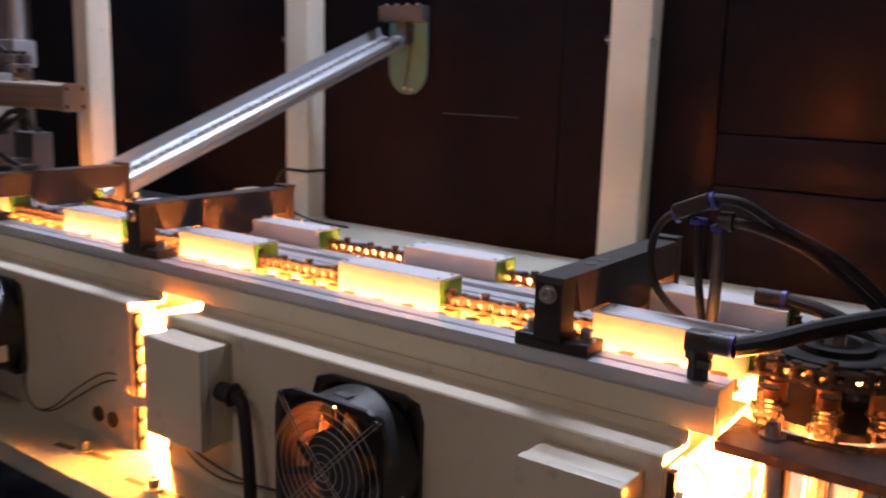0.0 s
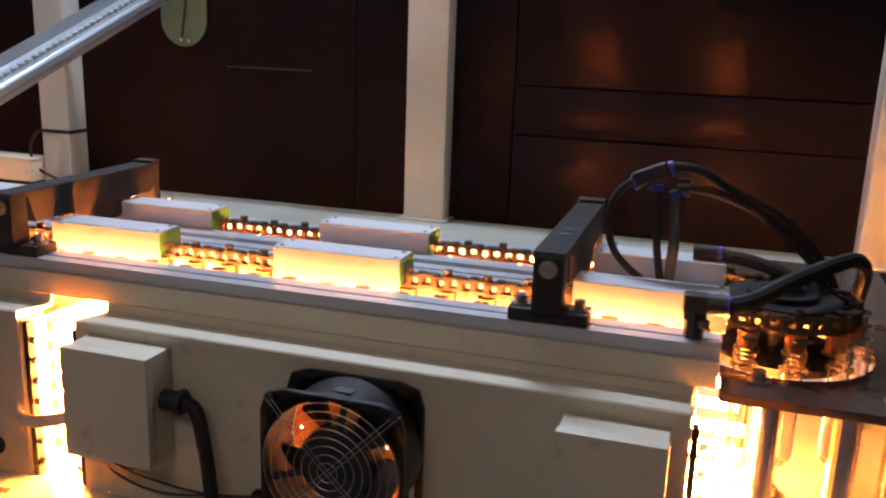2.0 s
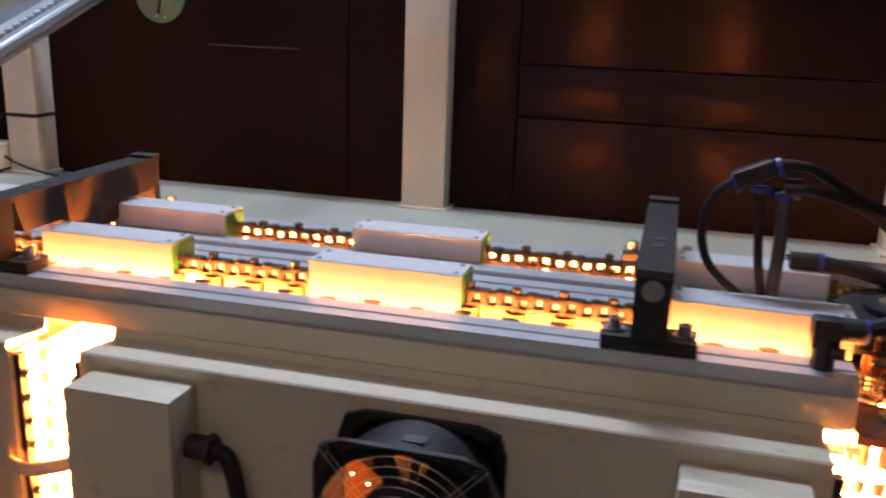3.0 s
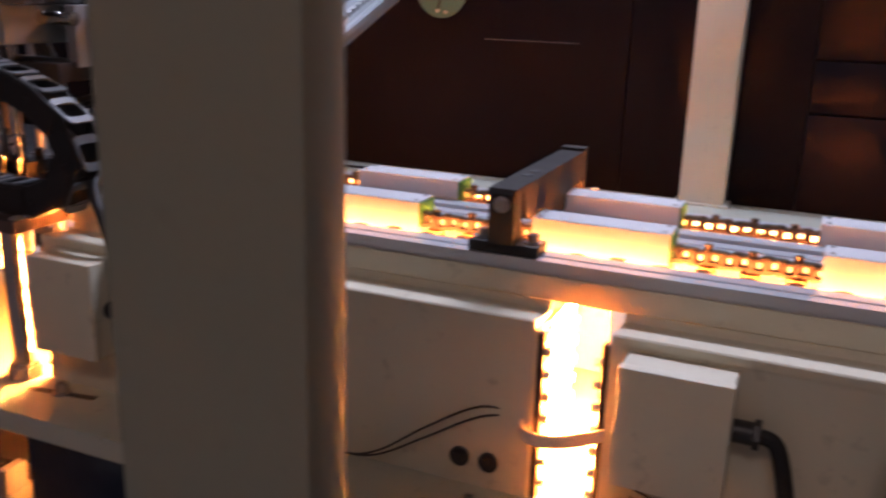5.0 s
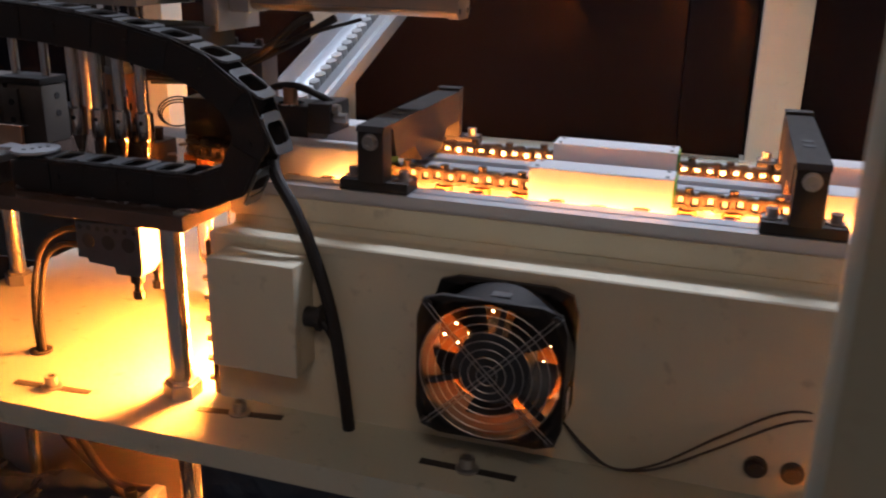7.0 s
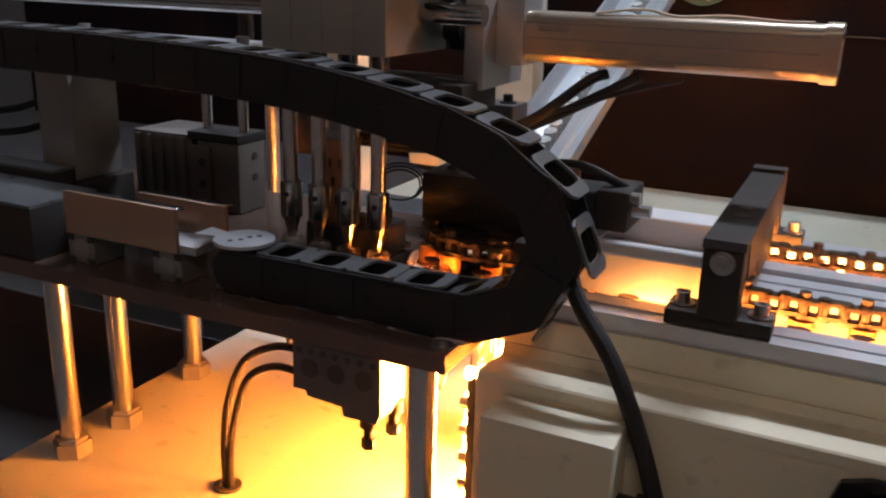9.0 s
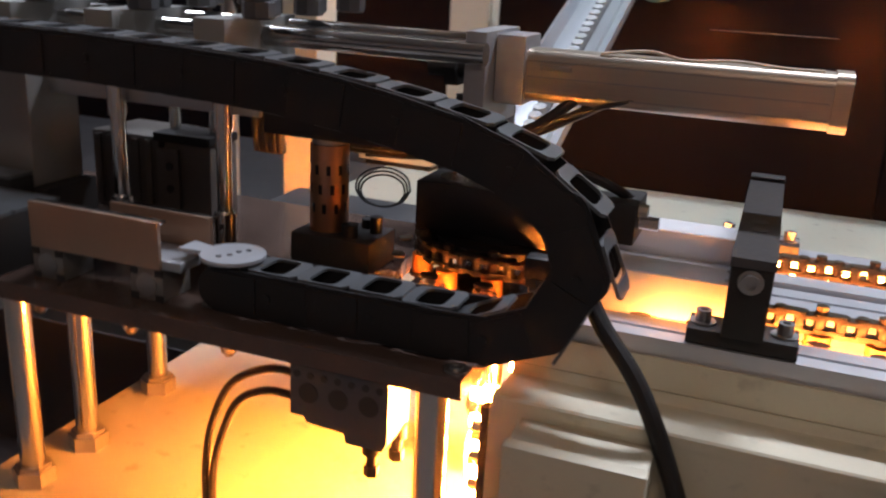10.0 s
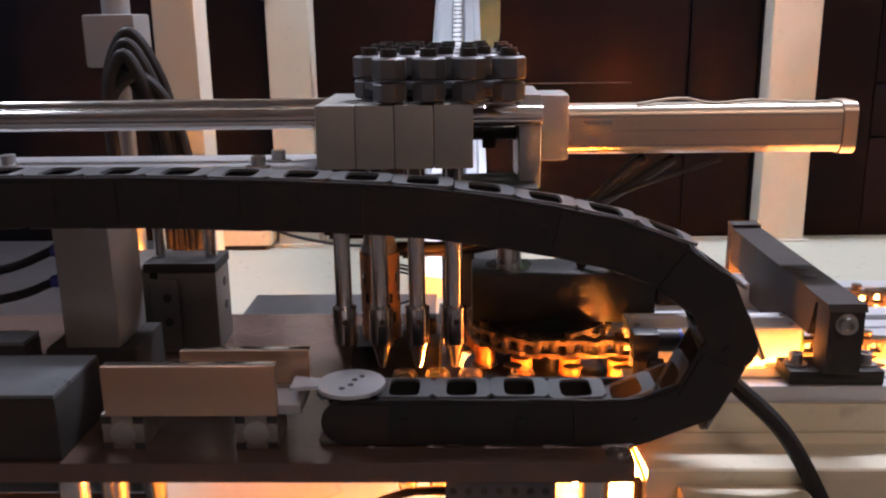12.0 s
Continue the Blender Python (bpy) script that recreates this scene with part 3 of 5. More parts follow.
def fan(x, z):
    """A square axial fan with finger guard, blowing through the front panel."""
    th = thing("cooling_fan", "black square axial cooling fan with wire finger guard", "fan", "oven fans", place=(x, -0.1202, z + 0.001))
    h, dep = 0.0725, 0.060
    for y, nm in ((0.0, "front_flange"), (dep - 0.006, "rear_flange")):
        bm = B()
        n = 32
        for k in range(n):
            pts = []
            for q in (k, k + 1):
                a = 2 * math.pi * q / n + math.pi / 4
                c, s = math.cos(a), math.sin(a)
                f = h / max(abs(c), abs(s))
                f = min(f, h * 1.30)
                pts += [(0.069 * c, 0.069 * s), (f * c, f * s)]
            prism(bm, [pts[0], pts[1], pts[3], pts[2]], "y", y, y + 0.006)
        bmesh.ops.remove_doubles(bm, verts=bm.verts, dist=1e-5)
        part(nm, bm, FANRIM, th)
    part("shroud", ring(B(), (0, 0.006, 0), 0.0725, 0.0705, dep - 0.012, "y", 48), FANRIM, th)
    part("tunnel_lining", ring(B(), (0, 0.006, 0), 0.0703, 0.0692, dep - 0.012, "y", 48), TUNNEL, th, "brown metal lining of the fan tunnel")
    part("hub", cyl(B(), (0, 0.010, 0), 0.037, 0.038, "y", 32), FANRIM, th)
    for k in range(3):
        a = radians(80 + 120 * k)
        part("strut", box(B(), 0.034, 0.070, 0.006, 0.011, -0.003, 0.003, 0.001, Matrix.Rotation(-a, 4, "Y")), FANRIM, th)
    for k in range(8):
        r = 0.010 + 0.0083 * k
        bm = B()
        sweep(bm, [(r * math.cos(2 * math.pi * j / 40), -0.003 - 0.004 * (1 - k / 8), r * math.sin(2 * math.pi * j / 40)) for j in range(40)], 0.0006, 5, 0, True)
        part("guard_ring", bm, DULLSTEEL, th)
    for s in (-1, 1):
        for off in (-0.003, 0.003):
            part("guard_brace", sweep(B(), [(-0.066 * s + off, -0.001, 0.066), (-0.03 * s + off, -0.0065, 0.03), (0.03 * s + off, -0.0065, -0.03), (0.066 * s + off, -0.001, -0.066)], 0.0006, 5, 6), DULLSTEEL, th)
    for a in (-0.062, 0.062):
        for b in (-0.062, 0.062):
            part("corner_screw", cyl(B(), (a, -0.002, b), 0.005, 0.002, "y", 14), FANRIM, th)
    part("rating_label", box(B(), -0.004, 0.014, 0.014, 0.026, 0.0729, 0.0733), STRIP, th, "grey rating sticker")
    part("type_label", box(B(), 0.0729, 0.0733, 0.016, 0.030, -0.040, -0.016), WHITE, th, "white type sticker")
    for k in range(5):
        bm = B()
        n = 6
        a0 = radians(172 + 72 * k)
        edge = [[bm.verts.new((r * math.cos(a0 + radians(44) * j / n), 0.018 + 0.022 * j / n + dy, r * math.sin(a0 + radians(44) * j / n))) for j in range(n + 1)] for r, dy in ((0.036, 0), (0.0615, 0), (0.0615, 0.0015), (0.036, 0.0015))]
        for p in range(4):
            for j in range(n):
                bm.faces.new((edge[p][j], edge[p][j + 1], edge[(p + 1) % 4][j + 1], edge[(p + 1) % 4][j]))
        for j in (0, n):
            bm.faces.new([edge[p][j] for p in range(4)])
        part("blade", bm, FANRIM, th)
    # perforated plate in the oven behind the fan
    part("inlet_plate", box(B(), -0.17, 0.17, 0.084, 0.086, -0.098, 0.0735), INLET, th, "perforated inlet plate with orange lamp light in its colour")
    # Holes are drawn as glowing dots for the lamps' light behind them
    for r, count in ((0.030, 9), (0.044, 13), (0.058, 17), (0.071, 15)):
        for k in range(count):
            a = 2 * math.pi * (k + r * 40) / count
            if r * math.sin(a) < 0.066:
                part("inlet_hole", cyl(B(), (r * math.cos(a), 0.0833, r * math.sin(a) + 0.004), 0.0012, 0.0006, "y", 8), HOLE_GLOW, th, "glowing dot for lamp light through a plate hole")
    return th


fan(0.406, FAN_Z)
fan(-0.325, FAN_Z)


# ---- end plates ----
def end_plate(outline, z, label, thick=0.016):
    return solid("wheel_plate", prism(B(), outline, "z", z - thick, z), PHENOLIC, label, "plate")


def arc(cx, cy, r, a0, a1, n=24):
    return [(cx + r * math.cos(radians(a0 + (a1 - a0) * k / n)), cy + r * math.sin(radians(a0 + (a1 - a0) * k / n))) for k in range(n + 1)]


end_plate([(0.7445, -0.010), (0.955, -0.010), (0.955, 0.54), (0.7445, 0.54)] + arc(0.80, 0.144, 0.096, 125.3, -125.3), 1.003, "brown bakelite plate round the sprocket wheel", 0.009)
end_plate([(-0.672, -0.088), (-0.672, 0.029), (-0.80, 0.029), (-0.835, 0.040)] + arc(-0.72, 0.144, 0.094, 216, 55, 20) + [(-0.6655, 0.30), (-0.83, 0.30), (-0.83, 0.262), (-1.45, 0.262), (-1.45, -0.088)], 1.0195, "dark brown bakelite plate of the transfer station")


def pillar(x, y, z1, r=0.013, nut=True):
    th = thing("support_pillar", "polished steel pillar with hexagon foot nut on the bed", "pillar", "support pillars", place=(x, y, ZB))
    part("rod", cyl(B(), (0, 0, 0), r, z1 - ZB, "z", 32), PILLAR, th)
    bm = B()
    cyl(bm, (0, 0, 0), r * 1.75, 0.016, "z", 6)
    cyl(bm, (0, 0, 0.016), r * 1.45, 0.004, "z", 6)
    part("foot_nut", bm, DULLSTEEL, th)
    return th


for x, y in ((0.790, 0.012), (0.862, 0.03), (0.905, 0.02), (0.93, 0.45)):
    pillar(x, y, 0.994, 0.013)
for x, y in ((-1.114, -0.060), (-1.114, 0.014), (-1.13, 0.148)):
    pillar(x, y, 1.0035, 0.0115)
pillar(-0.700, -0.070, 1.0035, 0.0125)


def sprocket(x, low, z=1.052):
    th = thing("sprocket_wheel", "dark steel sprocket wheel with centre bolt and washer", "sprocket", "sprocket wheels", place=(x, 0.140, z - 0.004))
    bm = B()
    cyl(bm, (0, 0, 0), 0.058, 0.012, "z", 40)
    cyl(bm, (0, 0, 0.012), 0.035, 0.006, "z", 32)
    part("wheel_disc", bm, BLACK, th)
    bm = B()
    for k in range(24):
        a = 2 * math.pi * k / 24
        box(bm, 0.056, 0.064, -0.003, 0.003, 0.001, 0.008, 0.0, Matrix.Rotation(a, 4, "Z"))
    part("teeth", bm, BLACK, th)
    bm = B()
    cyl(bm, (0, 0, 0.018), 0.022, 0.002, "z", 28)
    cyl(bm, (0, 0, 0.020), 0.010, 0.010, "z", 6)
    part("centre_bolt", bm, STEEL, th)
    part("lower_disc", cyl(B(), (0, 0, -0.052), low, 0.008, "z", 36), BLACK, th)
    part("shaft", cyl(B(), (0, 0, -0.24), 0.014, 0.24, "z", 20), STEEL, th)


sprocket(0.80, 0.070)
sprocket(-0.72, 0.082)


# ---- transfer station ----
def guide_block():
    th = thing("chain_guard_block", "black steel guide block over the chain end with bolts", "guide block")
    part("block", box(B(), -0.793, -0.620, 0.108, 0.165, 1.0620, 1.110, 0.002), LINK, th)
    part("clamp", box(B(), -0.6198, -0.590, 0.107, 0.165, 1.078, 1.115, 0.003), BLACK, th)
    part("leg", box(B(), -0.79, -0.76, 0.1652, 0.245, 1.0197, 1.110, 0.001), BLACK, th)
    for x, y, r, h in ((-0.757, 0.138, 0.0125, 0.02), (-0.648, 0.12, 0.009, 0.018)):
        part("washer", cyl(B(), (x, y, 1.110), r * 1.8, 0.002, "z", 28), STEEL, th)
        part("bolt", cyl(B(), (x, y, 1.112), r, h, "z", 20), STEEL if r > 0.01 else COPPER, th)
    for x in (-0.598, -0.588):
        part("fitting", cyl(B(), (x, 0.118, 1.108 - (x + 0.598)), 0.006, 0.016, "x", 10), DULLSTEEL, th)
    cable("air_hose", [(-0.69, 0.13, 1.112), (-0.672, 0.122, 1.128), (-0.64, 0.12, 1.132), (-0.612, 0.125, 1.122), (-0.598, 0.14, 1.11)], 0.0045, "short black hose arching over the guide block")
    th = thing("bearing_block", "grey bearing block with cap screws behind the guide block", "bearing block")
    part("body", box(B(), -0.825, -0.755, 0.245, 0.29, 1.0197, 1.16, 0.002), GUNMETAL, th)
    for x in (-0.81, -0.77):
        part("cap_screw", bolt(B(), x, 0.267, 1.16, 0.0055, 0.008), BLACK, th)
    for k, pts in enumerate(([(-0.88, 0.12, 1.135), (-0.80, 0.12, 1.136), (-0.735, 0.12, 1.15), (-0.69, 0.125, 1.168), (-0.645, 0.14, 1.205), (-0.63, 0.15, 1.212)], [(-0.88, 0.13, 1.128), (-0.79, 0.13, 1.130), (-0.72, 0.13, 1.15), (-0.66, 0.14, 1.178), (-0.60, 0.15, 1.212)], [(-0.86, 0.14, 1.12), (-0.78, 0.14, 1.128), (-0.70, 0.13, 1.165), (-0.62, 0.13, 1.195), (-0.56, 0.135, 1.213)])):
        cable("sensor_cable", pts, 0.005 if k < 2 else 0.0022, "black sensor cable rising to the air cylinder")
    for k in range(3):
        r = 0.026 + 0.003 * k
        cable("cable_coil", [(-0.875 + r * math.cos(w * 0.7), 0.215 + 0.3 * r * math.sin(w * 0.7), 1.065 + 0.6 * r * math.sin(w * 0.7) + 0.002 * k) for w in range(10)], 0.0011, "loose loop of thin black cable")


guide_block()


def rounded(cy, cz, hy, hz, r, n=8):
    """Outline of a rectangle with rounded corners, half sizes hy and hz."""
    out = []
    for sy, sz, a0 in ((1, 1, 0), (-1, 1, 90), (-1, -1, 180), (1, -1, 270)):
        for k in range(n + 1):
            a = radians(a0 + 90 * k / n)
            out.append((cy + sy * (hy - r) + r * math.cos(a), cz + sz * (hz - r) + r * math.sin(a)))
    return out


def air_cylinder():
    th = thing("air_cylinder", "brushed aluminium profile air cylinder lying along the guide rods", "air cylinder")
    y, z = 0.150, 1.2415
    part("barrel", prism(B(), rounded(y, z, 0.0215, 0.0225, 0.010), "x", -0.703, -0.453), POLISHED, th)
    part("end_cap", prism(B(), rounded(y, z, 0.0228, 0.0240, 0.010), "x", -0.4528, -0.440), POLISHED, th)
    for a in (-0.015, 0.015):
        for b in (-0.015, 0.015):
            part("cap_screw", cyl(B(), (-0.4401, y + a, z + b), 0.0035, 0.0008, "x", 10), DARK, th)
    for a in (0.0125, -0.001, -0.0145):
        part("sensor_groove", box(B(), -0.701, -0.455, y - 0.0217, y - 0.0213, z + a, z + a + 0.0014), MACHINED, th)
    part("sensor_clip", box(B(), -0.690, -0.662, y - 0.0235, y - 0.0215, z + 0.006, z + 0.011, 0.0006), MACHINED, th, "small sensor clip in the groove")
    part("front_cap", box(B(), -0.7303, -0.703, y - 0.025, y + 0.025, z - 0.0265, z + 0.034, 0.003), ALU, th)
    part("mounting_flange", box(B(), -0.750, -0.7305, y - 0.05, y + 0.05, z - 0.048, z + 0.0365, 0.002), ALU, th)
    part("piston_rod", cyl(B(), (-0.80, y, z), 0.010, 0.0498, "x", 16), BLACK, th)
    part("rod_nut", cyl(B(), (-0.782, y, z), 0.019, 0.012, "x", 6), BLACK, th)
    return th


CYL = air_cylinder()


HEAD = []


def guide_rods():
    for y, z, r in ((0.098, 1.2595, 0.0096), (0.138, 1.2660, 0.0078)):
        HEAD.append(solid("guide_rod", cyl(B(), (-1.75, y, z), r, 1.02, "x", 24), STEEL, "long polished steel guide rod of the transfer head", "rod", "guide rods"))
    bm = B()
    box(bm, -1.75, -0.930, 0.06, 0.155, 1.2105, 1.2185, 0.001)
    box(bm, -1.75, -0.930, 0.06, 0.066, 1.1895, 1.2105)
    ob = solid("carrier_bar", bm, ALU, "grey aluminium carrier bar with cap screws under the guide rods", "bar")
    part("end_beam", box(B(), -0.9298, -0.735, 0.066, 0.145, 1.1745, 1.2005, 0.002), BLACK, ob, "black end beam")
    for x, y in ((-1.215, 0.100), (-0.970, 0.115), (-0.981, 0.080)):
        part("cap_screw", bolt(B(), x, y, 1.2185, 0.0065, 0.009), DULLSTEEL, ob)
    HEAD.append(ob)


HEAD.append(cable("sensor_lead", [(-0.64, 0.136, 1.2650), (-0.60, 0.140, 1.2695), (-0.57, 0.138, 1.2650), (-0.53, 0.141, 1.2670), (-0.49, 0.139, 1.2650), (-0.462, 0.142, 1.2650)], 0.0012, "thin sensor lead lying along the air cylinder", BRAID))
guide_rods()

NOZ = []


def nozzle_unit(k):
    th = thing("blow_nozzle_unit", "steel blow nozzle under a grey carriage block of the spreading head", "nozzle", "blow nozzles")
    part("carriage", box(B(), -0.0146, 0.0175, 0.030, 0.150, 1.2240, 1.2765, 0.0015), CARRIAGE, th, "grey aluminium carriage block")
    part("upper_sleeve", cyl(B(), (0, 0.05, 1.178), 0.0090, 0.0458, "z", 24), STEEL, th)
    part("stem", cyl(B(), (0, 0.05, 1.1005), 0.0073, 0.0773, "z", 20), STEEL, th)
    bm = B()
    cyl(bm, (0, 0.05, 1.0980), 0.0092, 0.0024, "z", 24, 0.0078)
    cyl(bm, (0, 0.05, 1.0655), 0.0107, 0.0325, "z", 24)
    cyl(bm, (0, 0.05, 1.0625), 0.0096, 0.0030, "z", 24, 0.0107)
    part("collar", bm, STEEL, th)
    part("collar_screw", cyl(B(), (0.002, 0.0386, 1.087), 0.0027, 0.0018, "y", 12), BLACK, th)
    part("tip", cyl(B(), (0, 0.05, 1.0420), 0.0035, 0.0204, "z", 20, 0.0086), STEEL, th)
    for j in range(6):
        y, x = 0.038 + 0.043 * j, 0.0325 if j % 2 == 0 else 0.0125
        turn = Matrix.Translation((x + 0.014, y, 0)) @ Matrix.Rotation(radians(22.5), 4, "Z") @ Matrix.Translation((-x - 0.014, -y, 0))
        for z0, z1, r, nm in ((1.2785, 1.2940, 0.0143, "lower scissor link boss"), (1.2960, 1.3140, 0.0148, "upper scissor link boss")):
            bm = B()
            cyl(bm, (x + 0.014, y, z0 + 0.0015), r, z1 - z0 - 0.003, "z", 8, None, turn)
            cyl(bm, (x + 0.014, y, z1 - 0.0015), r, 0.0015, "z", 8, r * 0.88, turn)
            cyl(bm, (x + 0.014, y, z0), r * 0.88, 0.0015, "z", 8, r, turn)
            part("scissor_boss", bm, GUNMETAL, th, "gunmetal " + nm)
        if j < 5:
            lean = -24.9 if j % 2 else 24.9
            part("scissor_bar", box(B(), -0.009, 0.009, 0.0, 0.0474, 1.2870 + 0.0160 * (j % 2), 1.2930 + 0.0160 * (j % 2), 0.0008, pose(x + 0.014, y, 0, 0, 0, lean)), GUNMETAL, th, "gunmetal scissor link bar")
        bm = B()
        ring(bm, (x + 0.014, y, 1.3142), 0.0070, 0.0038, 0.0064, "z", 14)
        cyl(bm, (x + 0.014, y, 1.3142), 0.0040, 0.0030, "z", 6)
        part("link_bolt", bm, BLACK, th)
    NOZ.append(th)
    return th


for k in range(4):
    nozzle_unit(k)

# ---- drag chain ----
LINKS = []
LINK_N, LINK_P = 26, 0.0452


def drag_link_meshes():
    """One rounded side plate, and one bridge plate with an oval window."""
    half, r, sides = LINK_P / 2, 0.0188, []
    for y, off in ((0.0, 0.0), (0.041, 0.0)):
        side = B()
        arc = [radians(w) for w in range(-90, 91, 15)]
        out = [(half + r * math.cos(w), r * math.sin(w)) for w in arc] + [(-half - r * math.cos(w), -r * math.sin(w)) for w in arc]
        prism(side, out, "y", y, y + 0.0022)
        box(side, -half - 0.004, half - 0.010, y + (-0.0012 if y == 0 else 0.0022), y + (0.0 if y == 0 else 0.0034), -0.0155, 0.0155)
        cyl(side, (half, y + (-0.0016 if y == 0 else 0.0022), 0), 0.004, 0.0016, "y", 10)
        sides.append(finish(side, "side_plate", LINK))
    bars = []
    for z in (0.0178, -0.0202):
        bar = B()
        n = 24
        inner = [(math.copysign(abs(math.cos(2 * math.pi * k / n)) ** 0.42, math.cos(2 * math.pi * k / n)) * 0.0122 - half, 0.0226 + 0.0168 * math.copysign(abs(math.sin(2 * math.pi * k / n)) ** 0.42, math.sin(2 * math.pi * k / n))) for k in range(n)]
        outer = []
        for k in range(n):
            u, v = math.cos(2 * math.pi * k / n), math.sin(2 * math.pi * k / n)
            f = min(half / abs(u) if abs(u) > 1e-6 else 9, 0.0186 / abs(v) if abs(v) > 1e-6 else 9)
            outer.append((f * u - half, 0.0226 + f * v))
        rows = [[bar.verts.new((x, y, h)) for x, y in pts] for pts, h in ((inner, z), (outer, z), (outer, z + 0.0024), (inner, z + 0.0024))]
        for p in range(4):
            for k in range(n):
                bar.faces.new((rows[p][k], rows[p][(k + 1) % n], rows[(p + 1) % 4][(k + 1) % n], rows[(p + 1) % 4][k]))
        bars.append(finish(bar, "crossbar", STRIP))
    return sides, bars


drag = thing("drag_chain", "black plastic energy drag chain looped over the transfer plate", "drag chain")
SIDES, BARS = drag_link_meshes()
for k in range(LINK_N):
    ob = new("chain_segment")
    ob.parent = drag
    for me in SIDES:
        part("side_plate", me, None, ob).location.y = 0.0011 * (k % 2)
    for me in BARS:
        part("crossbar", me, None, ob, "grey plastic crossbar with oval window")
    LINKS.append(ob)


def slide():
    th = thing("transfer_slide", "steel slide with brushed cover plate and round grey end bracket", "slide")
    bm = B()
    box(bm, -1.068, -0.934, -0.094, -0.090, 1.061, 1.1015, 0.0006)
    part("cover_plate", bm, SATIN, th, "brushed steel cover plate")
    part("top_lip", box(B(), -1.068, -0.934, -0.0898, -0.082, 1.0985, 1.1012, 0.0004), STEEL, th, "bright folded top lip")
    part("back_lip", box(B(), -1.022, -0.917, -0.0428, -0.036, 1.0935, 1.0958, 0.0004), STEEL, th)
    part("back_plate", box(B(), -1.022, -0.917, -0.047, -0.043, 1.068, 1.096, 0.0006), SATIN, th)
    part("tray", box(B(), -1.07, -0.917, -0.089, -0.0475, 1.060, 1.068, 0.001), ALU, th)
    bm = B()
    prism(bm, [(-0.927, -0.078), (-0.904, -0.075)] + [(-0.880 + 0.027 * math.cos(radians(a)), -0.068 + 0.027 * math.sin(radians(a))) for a in range(200, 521, 20)] + [(-0.904, -0.060), (-0.927, -0.054)], "z", 1.0745, 1.0775)
    part("end_bracket", bm, RAIL, th, "round light-grey bracket disc")
    for x, y in ((-0.886, -0.080), (-0.880, -0.073), (-0.878, -0.063), (-0.873, -0.056)):
        part("screw_hole", cyl(B(), (x, y, 1.0775), 0.0024, 0.0004, "z", 12), DARK, th)
    for x in (-1.058, -0.953):
        bm = B()
        box(bm, x - 0.0165, x + 0.0165, -0.087, -0.05, 1.0300, 1.0595, 0.001)
        part("carriage_block", bm, MACHINED, th)
        part("end_screw", cyl(B(), (x, -0.0885, 1.0435), 0.010, 0.0015, "y", 20), DULLSTEEL, th)
        for a in (-0.0125, 0.0125):
            for z in (1.0325, 1.0545):
                part("profile_slot", box(B(), x + a - 0.004, x + a + 0.004, -0.0875, -0.0865, z - 0.003, z + 0.003), DARK, th)
    return th


SLIDE = slide()


def left_tower():
    global TOWER
    TOWER = th = thing("guide_tower", "grey machined block sliding behind the drag chain", "tower")
    part("block", box(B(), -1.112, -1.0635, 0.03, 0.097, 1.068, 1.205, 0.002), MACHINED, th)
    part("base", box(B(), -1.13, -1.050, 0.03, 0.10, 1.0197, 1.0678, 0.002), BLACK, th)
    th = thing("gripper", "dark grey gripper body with steel guide rods on the brown plate", "gripper", place=(-1.080, 0.175, 1.0197))
    part("body", box(B(), -0.0275, 0.032, -0.025, 0.025, 0.0, 0.082, 0.003), GRIPPER, th)
    part("top_slab", box(B(), -0.040, 0.033, -0.027, 0.026, 0.0822, 0.092, 0.0015), BLACK, th, "black top slab")
    part("face_plate", box(B(), -0.034, -0.006, -0.030, -0.0252, 0.0, 0.076, 0.001), GRIPPER, th)
    for z in (0.032, 0.057):
        part("screw", cyl(B(), (-0.017, -0.0312, z), 0.0045, 0.0012, "y", 14), DARK, th)
        part("screw", cyl(B(), (0.032, 0.004, z + 0.008), 0.0045, 0.0012, "x", 14), DARK, th)
    part("side_block", box(B(), -0.125, -0.0350, -0.024, 0.055, 0.0, 0.086, 0.003), GRIPPER, th, "dark brown cylinder block")
    for k in range(5):
        part("fin", box(B(), -0.120 + 0.017 * k, -0.112 + 0.017 * k, -0.0265, -0.0241, 0.004, 0.082, 0.0006), GRIPPER, th)
    for x in (-0.030, 0.022):
        part("guide_rod", cyl(B(), (x, 0.0, 0.0922), 0.0062, 0.098, "z", 16), STEEL, th)


left_tower()


TOWED = []


